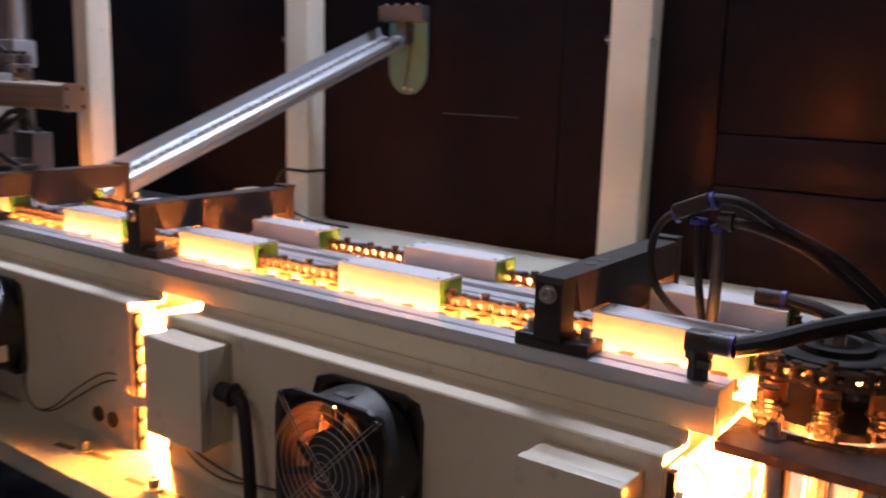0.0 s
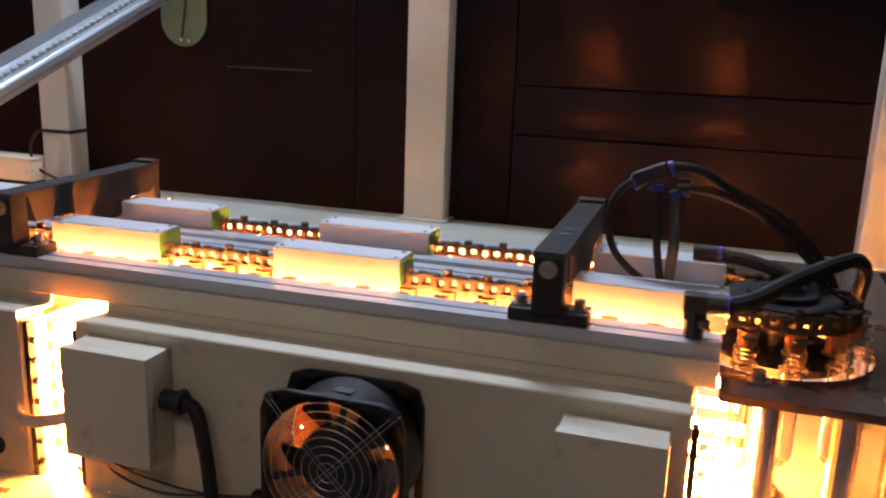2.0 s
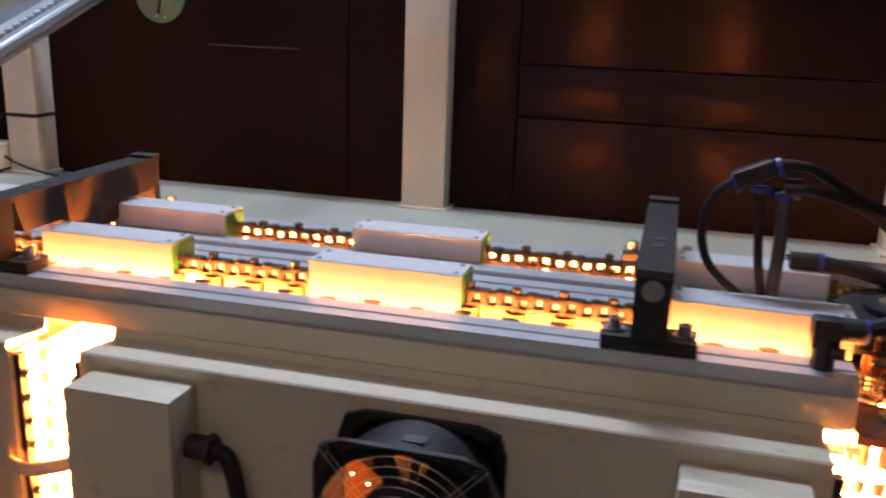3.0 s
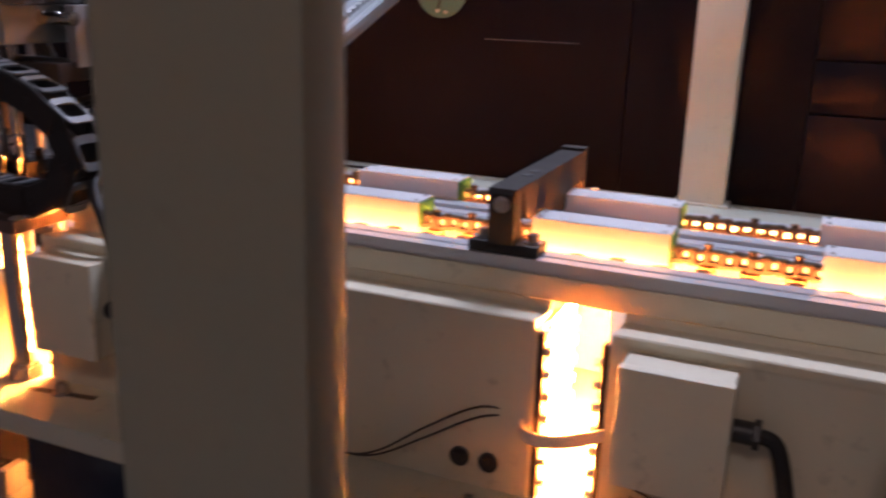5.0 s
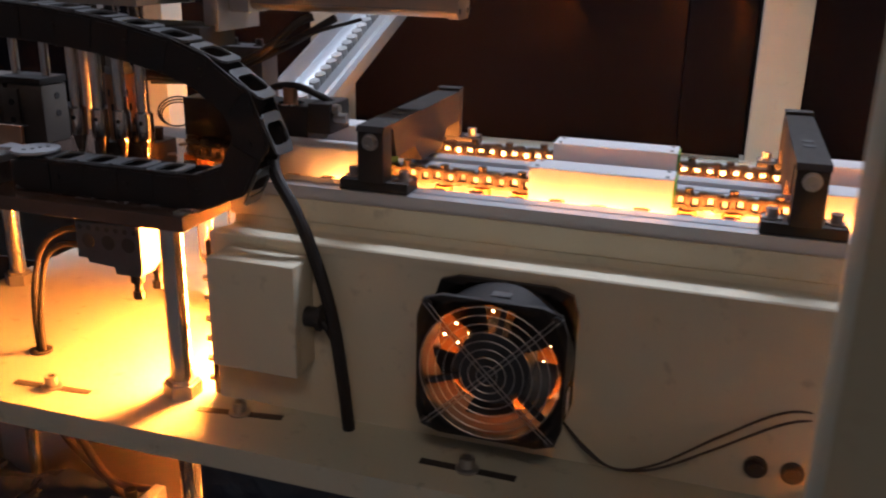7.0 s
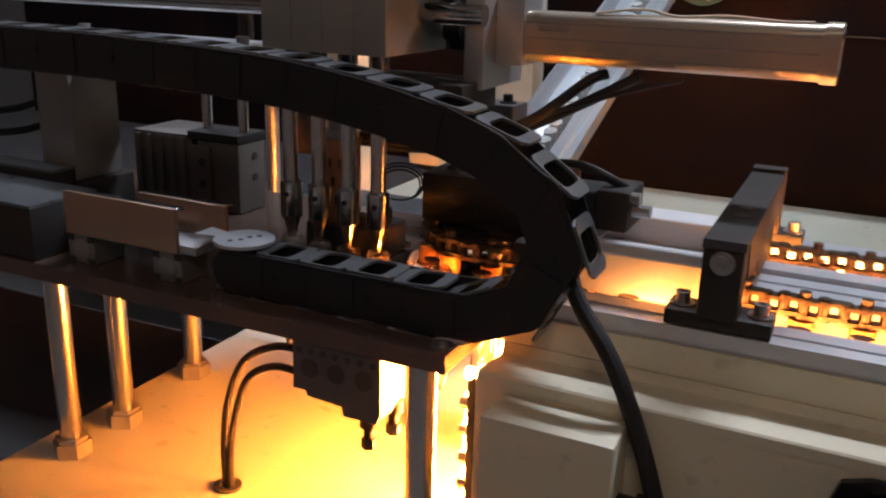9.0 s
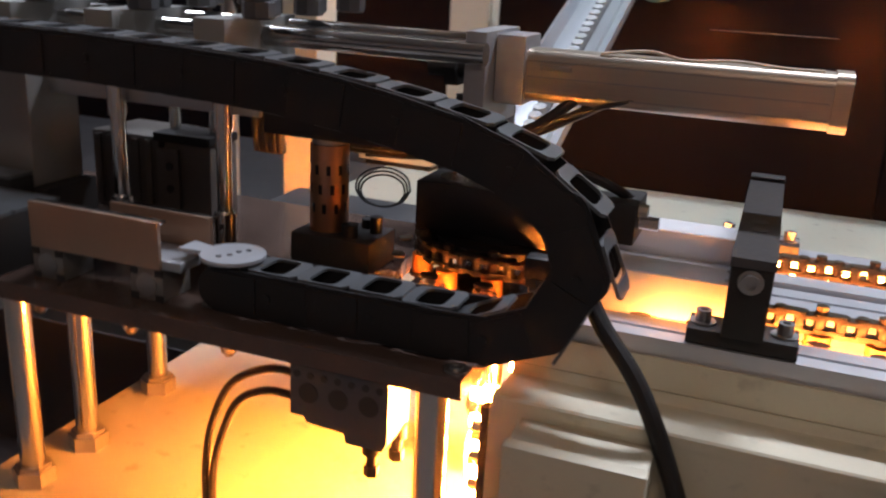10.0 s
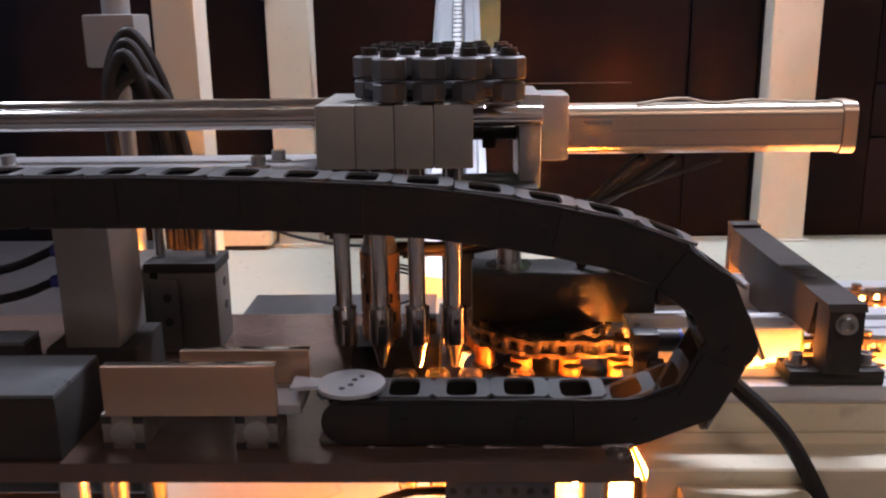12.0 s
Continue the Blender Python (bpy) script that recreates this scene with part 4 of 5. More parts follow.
def side_tables():
    for x1, y0, y1, z1 in ((-1.108, -0.085, -0.002, 1.074), (-1.17, -0.0015, 0.028, 1.085)):
        th = thing("clamp_plate", "black clamp block beside the slide, grey sheen drawn on top", "clamp", "clamp blocks")
        part("block", box(B(), -1.50, x1, y0, y1, 1.0197, z1 - 0.003, 0.002), BLACK, th)
        # Thin grey sheet draws the sheen on the black block's top
        part("cover_sheet", box(B(), -1.50, x1 - 0.001, y0 + 0.001, y1, z1 - 0.0029, z1), STRIP, th, "grey sheet standing in for the top's glossy reflection")
    for pts in ([(-1.42, 0.03, 1.11), (-1.28, 0.035, 1.12), (-1.17, 0.045, 1.135), (-1.125, 0.055, 1.15)], [(-1.45, 0.02, 1.095), (-1.3, 0.025, 1.098), (-1.17, 0.04, 1.11), (-1.125, 0.055, 1.122)]):
        TOWED.append(cable("air_hose", pts, 0.004, "thin black air hose into the sliding block"))
    for x, z in ((-1.122, 1.15), (-1.125, 1.122)):
        bm = B()
        cyl(bm, (x - 0.003, 0.055, z), 0.0058, 0.014, "x", 14)
        TOWED.append(solid("hose_fitting", bm, BLUE, "dark blue push-in hose fitting", "fitting", "hose fittings"))
    setting("rear_shelf", box(B(), -1.06, -0.835, 0.266, 0.360, 1.000, 1.012, 0.001), GUNMETAL, "grey steel shelf behind the brown plate", "shelf")


side_tables()


def back_box():
    th = thing("terminal_box", "cream terminal box on the bed beside a guard post", "box")
    part("housing", box(B(), -1.475, -1.272, 1.385, 1.47, ZB + 0.012, 0.876, 0.003), CREAM, th)
    part("lid", box(B(), -1.477, -1.270, 1.383, 1.472, 0.8762, 0.883, 0.001), CREAM, th)
    part("stand", box(B(), -1.46, -1.29, 1.395, 1.46, ZB, ZB + 0.0118), BLACK, th)


back_box()


def sensor_box():
    th = thing("pressure_box", "grey cast box on a pipe with brass fitting below", "sensor box")
    part("housing", box(B(), -1.290, -1.222, 0.47, 0.53, 1.287, 1.354, 0.004), ALU, th)
    part("pipe", cyl(B(), (-1.255, 0.5, 1.354), 0.018, 0.5, "z", 18), ALU, th)
    part("brass_fitting", cyl(B(), (-1.257, 0.5, 1.262), 0.016, 0.025, "z", 12), COPPER, th, "brass hexagon fitting")
    part("stand", cyl(B(), (-1.257, 0.5, ZB), 0.011, 1.262 - ZB, "z", 16), DULLSTEEL, th)
    for k in range(7):
        o, w, h = 0.006 * k, 0.052 + 0.012 * (k % 3), 0.012 * ((k * 2) % 5)
        x = -1.262 + 0.5 * o
        cable("looped_cable", [(x, 0.46 - o, 1.12), (x, 0.455 - o, 1.235 + h * 0.4), (x + 0.3 * w, 0.45 - o, 1.272 + h), (x + 0.62 * w, 0.448 - o, 1.278 + h), (x + w, 0.455 - o, 1.24 + h * 0.4), (x + w + 0.006, 0.47, 1.15), (x + w, 0.5, 1.02)], 0.0072, "black cable looped over beside the sensor box")


sensor_box()


def spring_post():
    x, y = -0.8785, 0.10
    th = thing("perforated_post", "copper-toned perforated sleeve on a black clamp base", "post")
    part("core", cyl(B(), (x, y, 1.053), 0.0155, 0.082, "z", 24), DARK, th)
    bm = B()
    rings, seg = 9, 30
    grid = [[bm.verts.new((x + 0.0185 * math.cos(2 * math.pi * k / seg), y + 0.0185 * math.sin(2 * math.pi * k / seg), 1.053 + 0.083 * r / rings)) for k in range(seg)] for r in range(rings + 1)]
    for r in range(rings):
        for k in range(seg):
            if r in (2, 4, 6) and (k + r // 2) % 3 == 0:
                continue
            bm.faces.new((grid[r][k], grid[r][(k + 1) % seg], grid[r + 1][(k + 1) % seg], grid[r + 1][k]))
    part("sleeve", bm, COPPER, th, "copper-toned sleeve with rows of holes")
    part("collar", cyl(B(), (x, y, 1.1362), 0.0165, 0.008, "z", 24), DULLSTEEL, th)
    part("upper_tube", cyl(B(), (x, y, 1.1444), 0.0145, 0.05, "z", 24), MACHINED, th)
    part("clamp_base", box(B(), x - 0.027, x + 0.056, y - 0.028, y + 0.032, 1.0197, 1.0528, 0.003), BLACK, th, "black clamp base")
    for a, b, r, h in ((0.030, -0.016, 0.008, 0.012), (0.046, 0.008, 0.006, 0.016), (0.032, 0.020, 0.0065, 0.009)):
        part("clamp_knob", cyl(B(), (x + a, y + b, 1.0529), r, h, "z", 14), BLACK, th)


spring_post()


def valve():
    th = thing("valve_block", "dark grey drilled valve block hanging under the brown plate", "valve block")
    bm = B()
    prism(bm, [(-0.815, 1.0000), (-0.815, 0.957), (-0.803, 0.957), (-0.801, 0.952), (-0.768, 0.950), (-0.766, 0.942), (-0.735, 0.942), (-0.731, 0.950), (-0.731, 1.0000)], "y", -0.082, -0.040)
    part("body", bm, GUNMETAL, th)
    part("hanger", box(B(), -0.80, -0.74, -0.075, -0.045, 1.0001, 1.0034), ALU, th)
    for x in (-0.799, -0.773, -0.747):
        part("port", cyl(B(), (x, -0.0825, 0.978), 0.0085, 0.0008, "y", 18), DARK, th)
    for k in range(7):
        part("port", cyl(B(), (-0.809 + 0.0118 * k, -0.0825, 0.993), 0.003, 0.0008, "y", 10), DARK, th)
    for x, y, z in ((-0.750, -0.067, 0.942), (-0.737, -0.048, 0.950)):
        bm = B()
        cyl(bm, (x, y, z - 0.012), 0.008, 0.012, "z", 12)
        cyl(bm, (x, y, z - 0.024), 0.0045, 0.012, "z", 12)
        cyl(bm, (x, y, z - 0.032), 0.0065, 0.009, "z", 6)
        part("fitting", bm, BLACK, th)
    for pts in ([(-0.815, -0.062, 0.982), (-0.850, -0.060, 0.978), (-0.890, -0.053, 0.952), (-0.918, -0.044, 0.90), (-0.930, -0.038, 0.85), (-0.932, -0.036, ZB)], [(-0.815, -0.072, 0.967), (-0.845, -0.070, 0.964), (-0.878, -0.062, 0.942), (-0.905, -0.048, 0.895), (-0.921, -0.039, 0.85), (-0.926, -0.036, ZB)]):
        solid("air_hose", sweep(B(), pts, 0.0036), RUBBER, "black air hose looping down through the bed", "hose", "air hoses")
    solid("hose_grommet", ring(B(), (-0.930, -0.036, ZB), 0.014, 0.008, 0.003, "z", 20), PLASTIC, "black rubber grommet in the bed", "grommet")


valve()


def chute():
    """The preform feed chute: an aluminium trough rising to the back."""
    th = thing("feed_chute", "aluminium preform feed chute rising towards the back posts", "chute")
    p0, p1 = Vector((-0.814, 0.40, 1.018)), Vector((-0.814, 1.44, 1.408))
    d = (p1 - p0).normalized()
    n = (p1 - p0).length
    side = d.cross(Vector((0, 0, 1))).normalized()
    m = Matrix.Translation(p0) @ Matrix((side, d, side.cross(d))).transposed().to_4x4()
    for name, out in (("left_rail", [(-0.047, -0.030), (-0.047, 0.030), (-0.041, 0.032), (-0.036, 0.006), (-0.020, 0.004), (-0.0125, 0.0), (-0.0125, -0.030)]), ("right_rail", [(0.0125, -0.030), (0.0125, 0.0), (0.016, 0.006), (0.032, 0.006), (0.036, 0.002), (0.047, 0.002), (0.047, -0.012), (0.041, -0.016), (0.041, -0.030)])):
        part(name, prism(B(), out, "y", 0, n, m), CHUTE, th)
    part("trough", box(B(), -0.0123, 0.0123, 0, n, -0.020, -0.016, 0, m), DULLSTEEL, th)
    for k in range(44):
        part("chute_preform", cyl(B(), (0, 0.015 + k * n / 45, -0.0158), 0.0098, 0.026, "z", 10, None, m), MILKY, th, "milky preform neck standing in the chute")
    part("end_bracket", box(B(), -0.868, -0.700, 1.442, 1.478, 1.455, 1.502, 0.002), GUNMETAL, th)
    part("bracket_arm", box(B(), -0.80, -0.765, 1.446, 1.474, 1.385, 1.4548, 0.002), GUNMETAL, th)
    for k in range(4):
        part("bracket_bolt", bolt(B(), -0.85 + 0.04 * k, 1.460, 1.502, 0.005, 0.006), DULLSTEEL, th)
    part("support_leg", box(B(), -0.83, -0.80, 0.46, 0.49, ZB, 1.010, 0.002), ALU, th)
    bm = B()
    prism(bm, [(-0.790 + 0.075 * math.cos(radians(w)), 1.311 + 0.075 * math.sin(radians(w))) for w in range(180, 361, 12)] + [(-0.715, 1.454), (-0.865, 1.454)], "y", 1.493, 1.497)
    part("side_plate", bm, MINT, th, "pale green rounded side plate")
    part("stay_strip", sweep(B(), [(-0.772, 1.4905, 1.45), (-0.782, 1.4905, 1.35), (-0.797, 1.4905, 1.262)], 0.0035, 8), BLACK, th, "thin dark stay across the side plate")
    for x, z in ((-0.80, 1.255), (-0.775, 1.252)):
        part("plate_screw", cyl(B(), (x, 1.4905, z), 0.005, 0.0025, "y", 12), DULLSTEEL, th)
    return th


chute()


# ---- hoses and fittings on the oven ----
def elbow(x, y, z):
    th = thing("elbow_fitting", "black elbow push-in fitting with blue ring on the rail", "fitting", "elbow fittings", place=(x, y, z))
    bm = B()
    cyl(bm, (0, 0, 0), 0.0095, 0.020, "z", 8)
    cyl(bm, (0, 0, 0.018), 0.0120, 0.008, "z", 6)
    box(bm, -0.012, 0.011, -0.0095, 0.0095, 0.024, 0.043, 0.004)
    part("body", bm, PLASTIC, th)
    part("adjusting_knob", cyl(B(), (0.003, -0.0095, 0.0165), 0.0045, 0.011, "x", 12), PLASTIC, th)
    part("socket", cyl(B(), (0.009, 0, 0.034), 0.0098, 0.018, "x", 16), PLASTIC, th)
    part("release_ring", cyl(B(), (0.027, 0, 0.034), 0.0102, 0.003, "x", 16), BLUE, th, "blue release ring")


elbow(0.716, 0.018, ZR)
elbow(-0.647, 0.018, ZR)
cable("air_hose", [(0.746, 0.018, 1.078), (0.768, 0.03, 1.084), (0.80, 0.075, 1.092), (0.845, 0.14, 1.098), (0.872, 0.19, 1.094), (0.888, 0.225, 1.075), (0.888, 0.245, 1.04), (0.885, 0.255, 1.003)], 0.0085, "thick black air hose to the wheel plate")


def hose_tree():
    """The branching fitting above the last cover, with its hoses."""
    th = thing("branch_fitting", "black branching push-in fitting with blue rings above the cover", "fitting")
    y = 0.135
    part("body", box(B(), -0.019, 0.019, -0.009, 0.009, -0.008, 0.008, 0.004, pose(0.656, y, 1.177, 0, -24, 0)), PLASTIC, th)
    part("tee", cyl(B(), (0.684, y, 1.166), 0.0095, 0.014, "x", 14), PLASTIC, th)
    for x, z, s, ax in ((0.638, 1.169, -24, "x"), (0.674, 1.186, -24, "x"), (0.685, 1.158, 0, "z"), (0.664, 1.163, 0, "z")):
        part("release_ring", ring(B(), (0, 0, -0.0025), 0.0088, 0.0055, 0.005, ax, 20, pose(x, y, z, 0, s, 0)), BLUE, th, "blue release ring")
    part("stem", sweep(B(), [(0.685, y, 1.162), (0.686, y, 1.11), (0.684, y, 1.046)], 0.0060, 12), GUNMETAL, th, "dark grey rigid tube")
    cable("air_hose", [(0.640, y, 1.170), (0.626, y, 1.158), (0.618, y, 1.14), (0.617, y, 1.115), (0.624, y, 1.092), (0.640, y, 1.074), (0.662, y, 1.058), (0.672, y, 1.046)], 0.0042, "thin black air hose from the branch fitting to the centre rail")
    cable("air_hose", [(0.664, y, 1.162), (0.665, y, 1.14), (0.669, y, 1.099), (0.676, y, 1.060), (0.678, y, 1.046)], 0.0042, "thin black air hose from the branch fitting to the centre rail")
    cable("air_hose", [(0.676, y, 1.187), (0.692, y, 1.187), (0.709, 0.138, 1.183), (0.738, 0.145, 1.166), (0.79, 0.165, 1.138), (0.832, 0.185, 1.098), (0.856, 0.205, 1.06), (0.866, 0.225, 1.02), (0.868, 0.23, 1.003)], 0.0048, "thin black air hose arching to the wheel plate")
    cable("air_hose", [(0.697, y, 1.166), (0.715, y, 1.164), (0.738, 0.142, 1.157), (0.765, 0.155, 1.143), (0.80, 0.172, 1.115), (0.838, 0.195, 1.075), (0.852, 0.215, 1.03), (0.855, 0.225, 1.003)], 0.0048, "thin black air hose arching to the wheel plate")
    bm = B()
    cyl(bm, (0.706, 0.205, 1.082), 0.009, 0.026, "x", 14)
    solid("hose_fitting", bm, BLACK, "black hose fitting on the back cover", "fitting", "hose fittings")
    solid("hose_fitting", ring(B(), (0.732, 0.205, 1.082), 0.0098, 0.006, 0.005, "x", 16), BLUE, "blue push-in ring of the back hose", "fitting", "hose fittings")
    cable("air_hose", [(0.735, 0.205, 1.082), (0.775, 0.203, 1.077), (0.82, 0.195, 1.063), (0.86, 0.18, 1.04), (0.885, 0.17, 1.003)], 0.0075, "black air hose from the back cover to the wheel plate")


hose_tree()
cable("air_hose", [(-0.618, 0.018, 1.078), (-0.606, -0.006, 1.076), (-0.585, -0.038, 1.060), (-0.553, -0.058, 1.030), (-0.525, -0.070, 0.98), (-0.504, -0.080, 0.925), (-0.493, -0.082, 0.86), (-0.488, -0.079, ZB)], 0.0068, "thick black air hose running down to the bed")


# ---- small things on bed, panels and posts ----
def slot_bolt(x, y, turn, length=0.1, label="socket bolt with washer in a slot of the bed"):
    th = thing("slot_bolt", label, "bolt", "bed bolts", place=(x, y, ZB))
    th.rotation_euler.z = radians(turn)
    part("slot", box(B(), -length / 2, length / 2, -0.005, 0.005, 0.0002, 0.0008), DARK, th, "dark slot cut in the bed")
    part("washer", cyl(B(), (0, 0, 0.0008), 0.012, 0.002, "z", 20), DULLSTEEL, th)
    part("head", bolt(B(), 0, 0, 0.0028, 0.0075, 0.011, False), DULLSTEEL, th)


for x, y, turn in ((-0.85, -0.110, 4), (-0.345, -0.112, 0), (-0.615, -0.09, 8), (0.115, -0.112, 4), (-0.045, -0.105, 10), (0.40, -0.115, 0)):
    slot_bolt(x, y, turn)
for x, y in ((0.82, 0.20), (0.90, 0.25), (0.84, 0.09)):
    slot_bolt(x, y, 0, 0.02, "socket bolt with washer on the bed")
for x, y in ((0.78, 0.033), (0.90, 0.027), (0.90, 0.266)):
    bm = B()
    bolt(bm, x, y, 1.003, 0.0065, 0.010)
    solid("plate_bolt", bm, DULLSTEEL, "socket bolt with washer on the brown plate", "bolt", "plate bolts")
for x, y in ((-0.682, -0.072), (-1.0, 0.06)):
    bm = B()
    bolt(bm, x, y, 1.0195, 0.0055, 0.002)
    solid("plate_bolt", bm, DULLSTEEL, "flush socket screw in the brown plate", "bolt", "plate bolts")
for x in (-0.074, -0.041, 0.30):
    bm = B()
    ring(bm, (x, -0.064, 0.832), 0.011, 0.004, 0.004, "y", 18)
    cyl(bm, (x, -0.067, 0.832), 0.007, 0.006, "y", 14)
    solid("grommet", bm, PLASTIC, "black rubber grommet in the oven panel", "grommet", "panel grommets")
for dz in (0.0, 0.012):
    cable("fan_wire", [(-0.262, -0.062, 0.846), (-0.235, -0.075, 0.825 + dz * 0.3), (-0.205, -0.078, 0.812), (-0.165, -0.075, 0.818 + dz * 0.4), (-0.11, -0.07, 0.850 + dz), (-0.055, -0.062, 0.882 + dz), (-0.01, -0.056, 0.893 + dz * 0.2)], 0.0013, "thin brown fan wire lying along the panel", WIRE)
    cable("fan_wire", [(0.075, -0.055, 0.86), (0.12, -0.06, 0.838 - dz), (0.18, -0.066, 0.83 - dz), (0.25, -0.066, 0.828), (0.32, -0.07, 0.842)], 0.0013, "thin brown fan wire under the junction box", WIRE)
for k in range(4):
    cable("sleeved_lamp_wire", [(0.004, -0.02, 0.93 - 0.004 * k), (-0.004, -0.045, 0.905), (-0.006, -0.063, 0.884 - 0.003 * k), (0.02, -0.070, 0.880 - 0.003 * k), (0.055, -0.066, 0.888 - 0.003 * k), (0.085, -0.052, 0.897 - 0.003 * k)], 0.0028, "white sleeved lamp wire bound across the oven gap", BRAID)
random.seed(4)
for x, s in ((0.728, 1), (-0.664, -1)):
    for k in range(9):
        z = 0.975 - 0.018 * k
        y = random.uniform(-0.02, 0.03)
        cable("lamp_wire", [(x, y * 0.3, z), (x + s * random.uniform(0.012, 0.03), y, z - 0.01), (x + s * random.uniform(0.02, 0.035), y + 0.01, z - 0.05), (x + s * 0.03, 0.03, ZB)], 0.0018, "cream sleeved lamp lead hanging at the oven's end", BRAID)


def post_fittings():
    for x, y, z in ((-0.0905, 1.446, 1.402), (0.032, 1.446, 1.397), (-1.269, 1.426, 1.40), (1.058, 1.40, 1.39)):
        bm = B()
        cyl(bm, (x - 0.006, y, z), 0.0055, 0.012, "x", 10)
        cyl(bm, (x, y, z - 0.012), 0.003, 0.024, "z", 10)
        solid("panel_latch", bm, STEEL, "small steel latch at the post's edge", "latch", "panel latches")
    bm = B()
    box(bm, -1.2665, -1.1605, 1.4275, 1.5125, 0.962, 0.972)
    solid("post_strap", bm, RUBBER, "black cable tie round the frame post", "cable tie")
    cable("post_cable", [(-1.27, 1.42, 0.965), (-1.30, 1.42, 0.92), (-1.28, 1.42, 0.85), (-1.12, 1.40, 0.812), (-0.95, 1.40, ZB + 0.006)], 0.004, "black cable hanging from the post's tie")
    # Pale strip stands in for a lamp's reflection in the dark panel
    solid("panel_scratch", box(B(), -0.664, -0.395, 1.5125, 1.5148, 1.183, 1.185), STRIP, "thin pale strip drawn for a reflection in the guard panel", "trim strip")


post_fittings()


def lower_bay():
    """What lies under the bed and shows through the open front."""
    th = thing("lower_column", "steel column carrying the bed above the lower deck", "column")
    part("rod", cyl(B(), (-0.715, -0.045, 0.55), 0.015, ZB - 0.028 - 0.55, "z", 20), STEEL, th)
    th = thing("stop_block", "orange-lit aluminium stop block with bolts on the lower deck", "block", place=(-0.80, -0.05, 0.5502))
    part("body", box(B(), -0.032, 0.036, -0.03, 0.03, 0, 0.045, 0.002), ALU, th)
    part("top_bar", box(B(), -0.045, 0.012, -0.012, 0.012, 0.0452, 0.058, 0.002), ALU, th)
    part("side_arm", box(B(), -0.085, -0.0322, -0.02, 0.015, 0.015, 0.03, 0.002), ALU, th)
    part("upright", box(B(), 0.018, 0.034, -0.02, 0.02, 0.0452, 0.085, 0.002), ALU, th)
    for x in (-0.02, 0.008):
        part("bolt", cyl(B(), (x, 0.018, 0.0452), 0.008, 0.024, "z", 12), BLACK, th)
    for x, y in ((-0.030, -0.016), (0.030, -0.016)):
        part("cap_screw", bolt(B(), x - 0.002, y, 0.0452, 0.005, 0.007), DULLSTEEL, th)
    part("guide_shaft", cyl(B(), (-0.11, -0.0365, 0.026), 0.006, 0.16, "x", 14), STEEL, th, "polished guide shaft")
    part("slotted_plate", box(B(), -0.028, 0.030, -0.0325, -0.0302, 0.004, 0.040, 0.0006), DULLSTEEL, th)
    for x in (-0.018, 0.018):
        part("slot", box(B(), x - 0.006, x + 0.006, -0.0329, -0.0326, 0.008, 0.014), DARK, th)
    th = thing("link_arm", "grey lever arm hanging under the bed", "lever", place=(-0.88, 0.06, 0.66))
    part("arm", box(B(), -0.07, 0.07, -0.012, 0.012, -0.012, 0.012, 0.003, pose(0, 0, 0, 0, 25, 0)), DULLSTEEL, th)
    part("hanger", box(B(), -0.012, 0.012, -0.01, 0.01, 0, ZB - 0.0282 - 0.66, 0.002), DULLSTEEL, th)
    part("pivot", cyl(B(), (0, -0.02, 0), 0.016, 0.04, "y", 18), STEEL, th)
    th = thing("side_bracket", "cream steel bracket bolted under the bed", "bracket", place=(-0.685, 0.03, 0.70))
    part("plate", box(B(), -0.015, 0.015, -0.02, 0.02, -0.05, ZB - 0.0282 - 0.70, 0.002), CREAM, th)
    part("screw", cyl(B(), (0, -0.0215, -0.02), 0.008, 0.0015, "y", 14), BLACK, th)
    for x in (-1.02, -1.09, -1.16):
        solid("hanging_rod", cyl(B(), (x, 0.02, 0.55), 0.009, ZB - 0.028 - 0.55, "z", 16), STEEL, "steel rod under the bed catching orange light", "rod", "rods under the bed")
    for pts in ([(-0.92, -0.03, ZB - 0.028), (-0.90, -0.03, 0.70), (-0.86, -0.02, 0.62), (-0.80, 0.0, 0.60)], [(-0.94, -0.02, ZB - 0.028), (-0.93, -0.02, 0.68), (-0.88, 0.0, 0.60), (-0.86, 0.02, 0.5565)]):
        cable("air_hose", pts, 0.0055, "brown air hose under the bed", WIRE)
    bm = B()
    bmesh.ops.create_grid(bm, x_segments=70, y_segments=18, size=1)
    for v in bm.verts:
        x, y = -0.80 + v.co.x * 0.36, -0.16 + v.co.y * 0.17
        v.co = (x, y, 0.575 + 0.03 * noise.fractal(Vector((x * 9, y * 12, 0.3)), 0.7, 2.1, 4))
    bmesh.ops.solidify(bm, geom=bm.faces[:], thickness=0.002)
    solid("plastic_film", bm, FILM, "crumpled dark plastic film lying on the lower deck", "plastic film")


lower_bay()

def noz_x(k, s):
    """Place of nozzle k along the rods; s = 0 closed, 1 spread."""
    return (1 - s) * (-0.906 + 0.0323 * k) + s * (-1.318 + 0.1188 * k)


def drag_curve(xb, xe):
    """Centre line of the drag chain from its moving lower end to its fixed upper end; xb: the bend's outermost x."""
    pts = [(xe, 1.0465), (xb - 0.17, 1.0465), (xb - 0.085, 1.0485), (xb - 0.04, 1.068), (xb - 0.020, 1.109), (xb - 0.031, 1.141), (xb - 0.064, 1.169), (xb - 0.12, 1.191), (xb - 0.245, 1.212), (xb - 0.40, 1.220), (xb - 0.55, 1.222)]
    if pts[-1][0] > -1.2:
        pts.append((-1.5, 1.222))
    return smooth_line([(x, 0, z) for x, z in pts], 12)


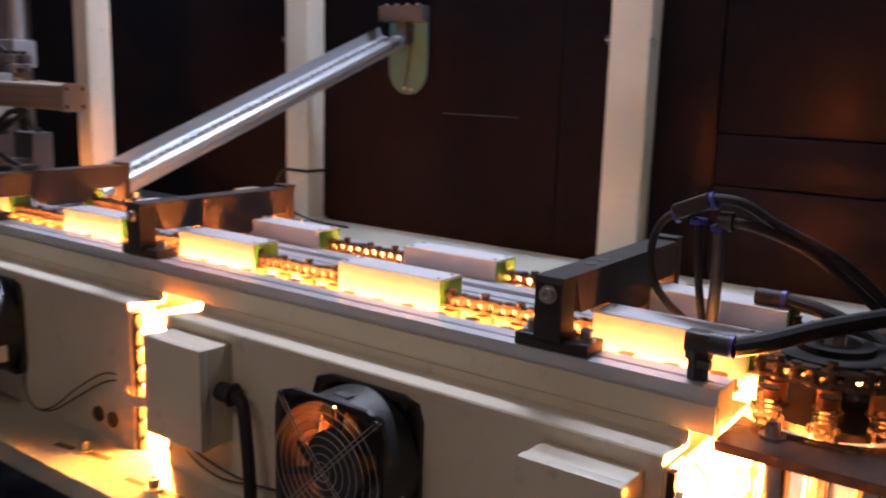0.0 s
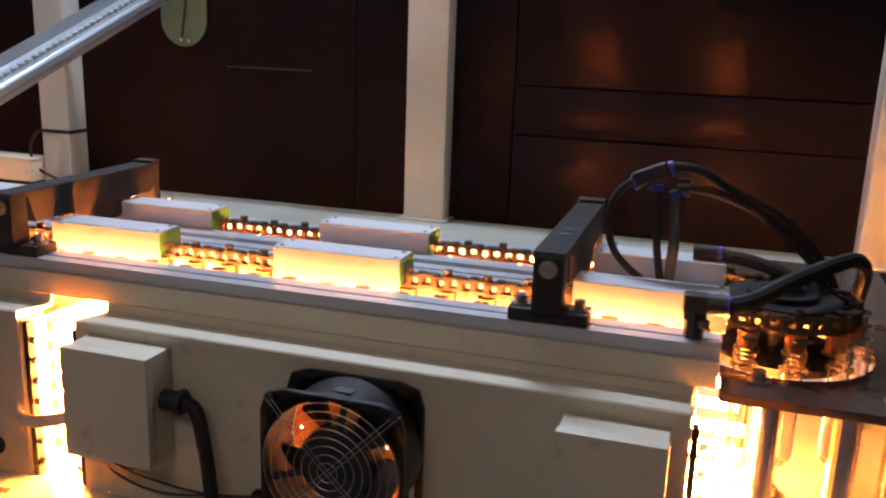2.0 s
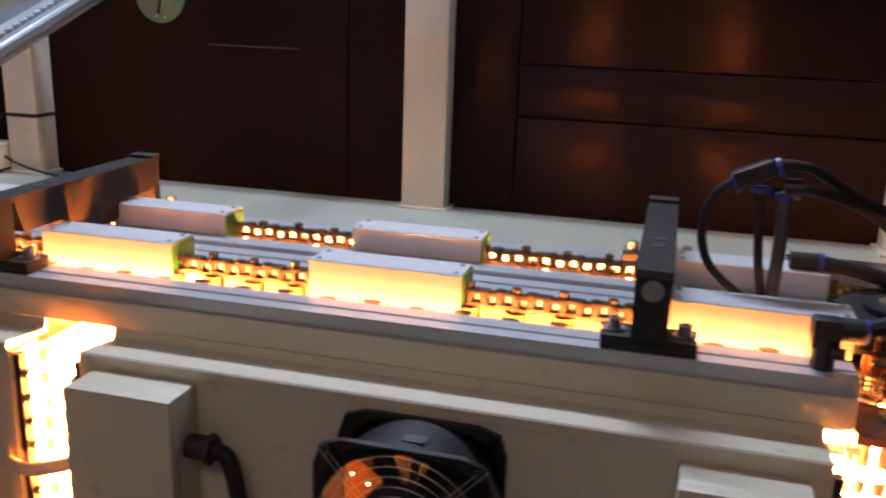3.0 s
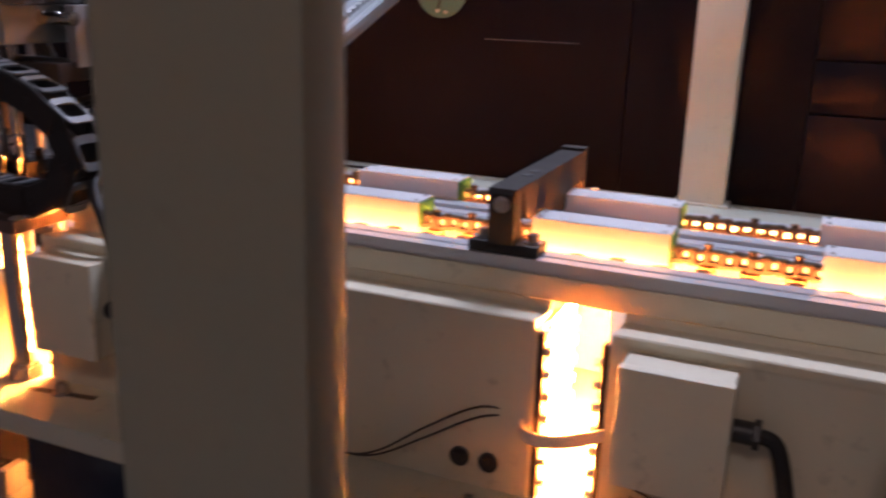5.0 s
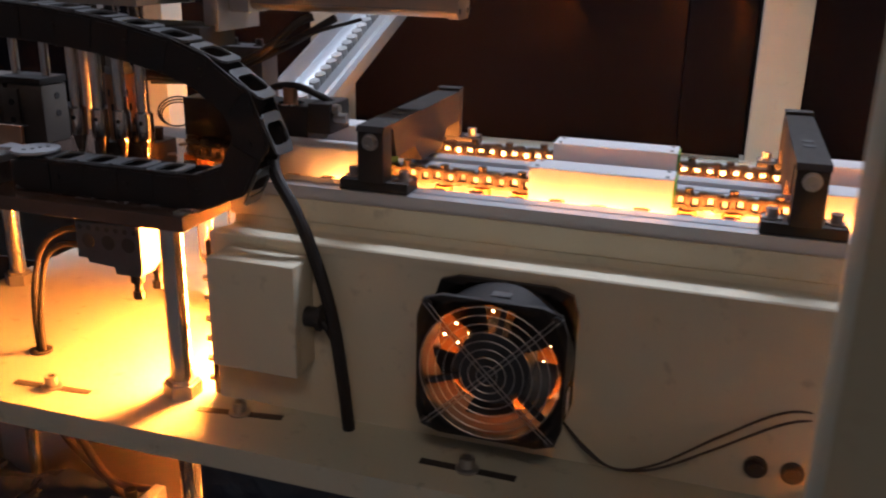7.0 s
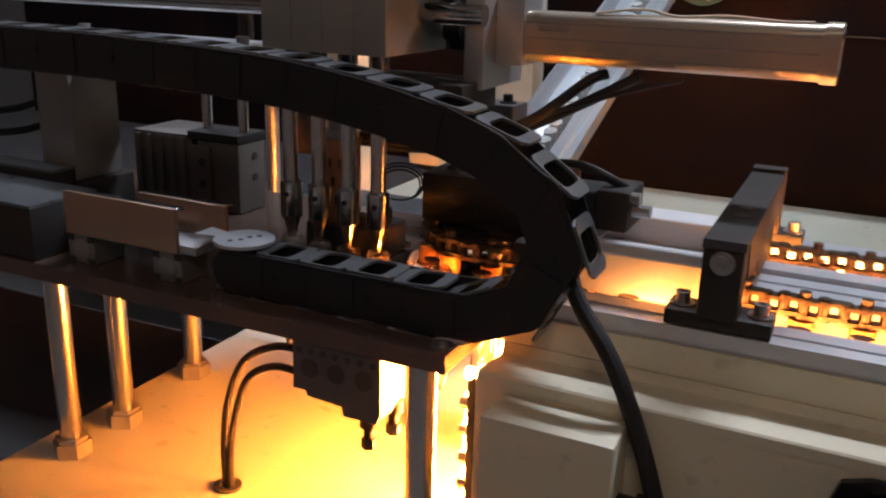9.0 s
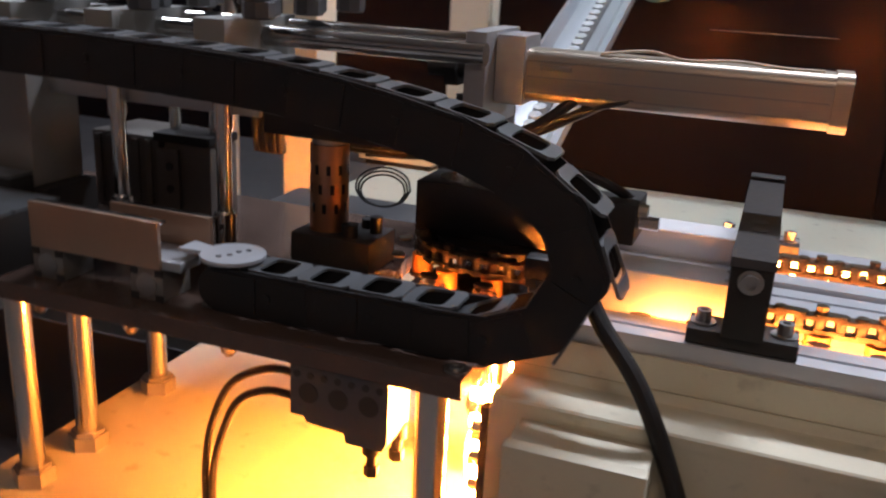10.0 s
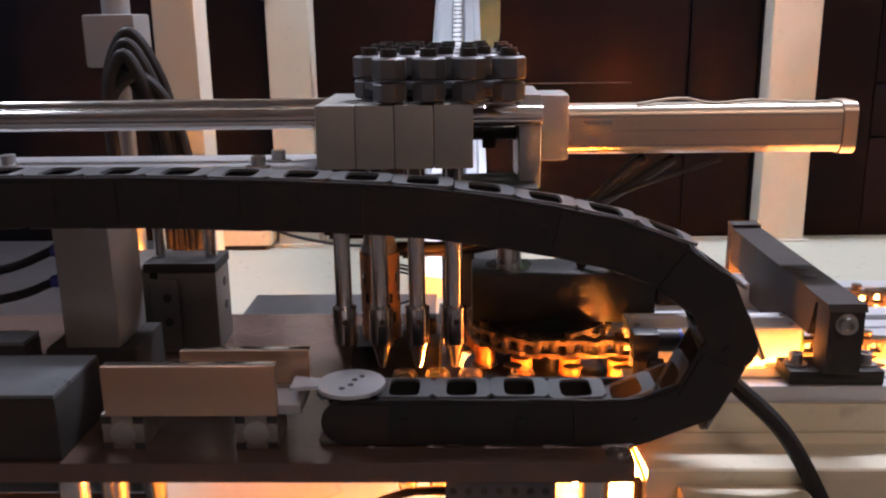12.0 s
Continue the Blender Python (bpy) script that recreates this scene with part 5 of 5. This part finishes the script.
def chain_rows(shift):
    """Poses of all the links, counted from the moving end, for a given shift of the slide."""
    line = drag_curve(-0.584 + shift / 2, -0.890 + shift)
    out, want, run = [], 0.02, 0.0
    for a, b in zip(line, line[1:]):
        d = (b - a).length
        while run + d >= want and len(out) < LINK_N:
            p = a.lerp(b, (want - run) / d)
            q = b - a
            ang = math.atan2(q.z, q.x)
            out.append(Matrix.Translation((p.x * UNIT, -0.064 * UNIT, (p.z - 0.005) * UNIT)) @ Matrix.Rotation(-ang, 4, "Y"))
            want += LINK_P
        run += d
    while len(out) < LINK_N:
        out.append(Matrix.Translation((0, 0, -LINK_P * UNIT * 0)) @ out[-1] @ Matrix.Translation((LINK_P * UNIT, 0, 0)))
    return out


SPREAD = [(0, 0), (9.5, 0), (9.6, 0.15), (9.7, 0.55), (9.8, 0.92), (9.9, 1), (10.35, 1), (10.4, 0.95), (10.5, 0.72), (10.6, 0.36), (10.7, 0.12), (10.8, 0), (12, 0)]
DROP = [(0, 0), (9.2, 0), (9.3, -0.006), (9.4, -0.024), (9.5, -0.030), (10.1, -0.030), (10.2, -0.024), (10.3, -0.010), (10.4, -0.002), (10.5, 0), (12, 0)]
SHIFT = [(0, 0), (10.2, 0), (10.3, -0.08), (10.4, -0.31), (10.5, -0.51), (10.6, -0.585), (10.7, -0.592), (11.4, -0.592), (11.5, -0.43), (11.6, -0.19), (11.7, -0.055), (11.8, 0), (12, 0)]


def between(rows, t):
    """The value at t on straight lines between the rows."""
    for (t0, v0), (t1, v1) in zip(rows, rows[1:]):
        if t0 <= t <= t1:
            return v0 + (v1 - v0) * (t - t0) / (t1 - t0)


def motions():
    times = sorted({t for t, _ in SPREAD + DROP})
    for k, ob in enumerate(NOZ):
        walk(ob, [(t, pose(noz_x(k, between(SPREAD, t)) * UNIT, 0, between(DROP, t) * UNIT)) for t in times])
    for ob in (CYL, *HEAD):
        walk(ob, [(t, pose(0, 0, dz * UNIT)) for t, dz in DROP])
    walk(SLIDE, [(t, pose((s - 0.009) * UNIT, 0.022 * UNIT, -0.010 * UNIT)) for t, s in SHIFT])
    for ob in (TOWER, *TOWED):
        walk(ob, [(t, pose(dx * UNIT, 0, 0)) for t, dx in ((0, -0.107), (10.2, -0.107), (10.3, -0.09), (10.4, -0.055), (10.5, -0.040), (12, -0.038))])
    for k, (ob, p) in enumerate(TAKEN):
        carried = sorted({t for t, _ in SPREAD + SHIFT if t < 10.65} | {12})
        gone = [(t, noz_x(k, between(SPREAD, t) if t < 10 else 1) + (between(SHIFT, t) if t < 10.7 else -0.592)) for t in carried]
        walk(ob, [(t, pose(x * UNIT, p[1] * UNIT, p[2] * UNIT)) for t, x in gone])
    for (ob, p), last in zip(WAITING, (-0.853, -0.824, -0.795, -0.749)):
        walk(ob, [(t, pose(x * UNIT, p[1] * UNIT, p[2] * UNIT)) for t, x in ((0, p[0] + 0.09), (8.4, p[0] + 0.09), (10.5, p[0]), (11, p[0] - 0.0205), (11.5, (p[0] - 0.0205 + last) / 2), (12, last))])
    for thing_moved, rows in RUNNING:
        walk(thing_moved, rows)
    rows = [(t, chain_rows(s)) for t, s in SHIFT]
    for k, ob in enumerate(LINKS):
        walk(ob, [(t, poses[k]) for t, poses in rows])


motions()
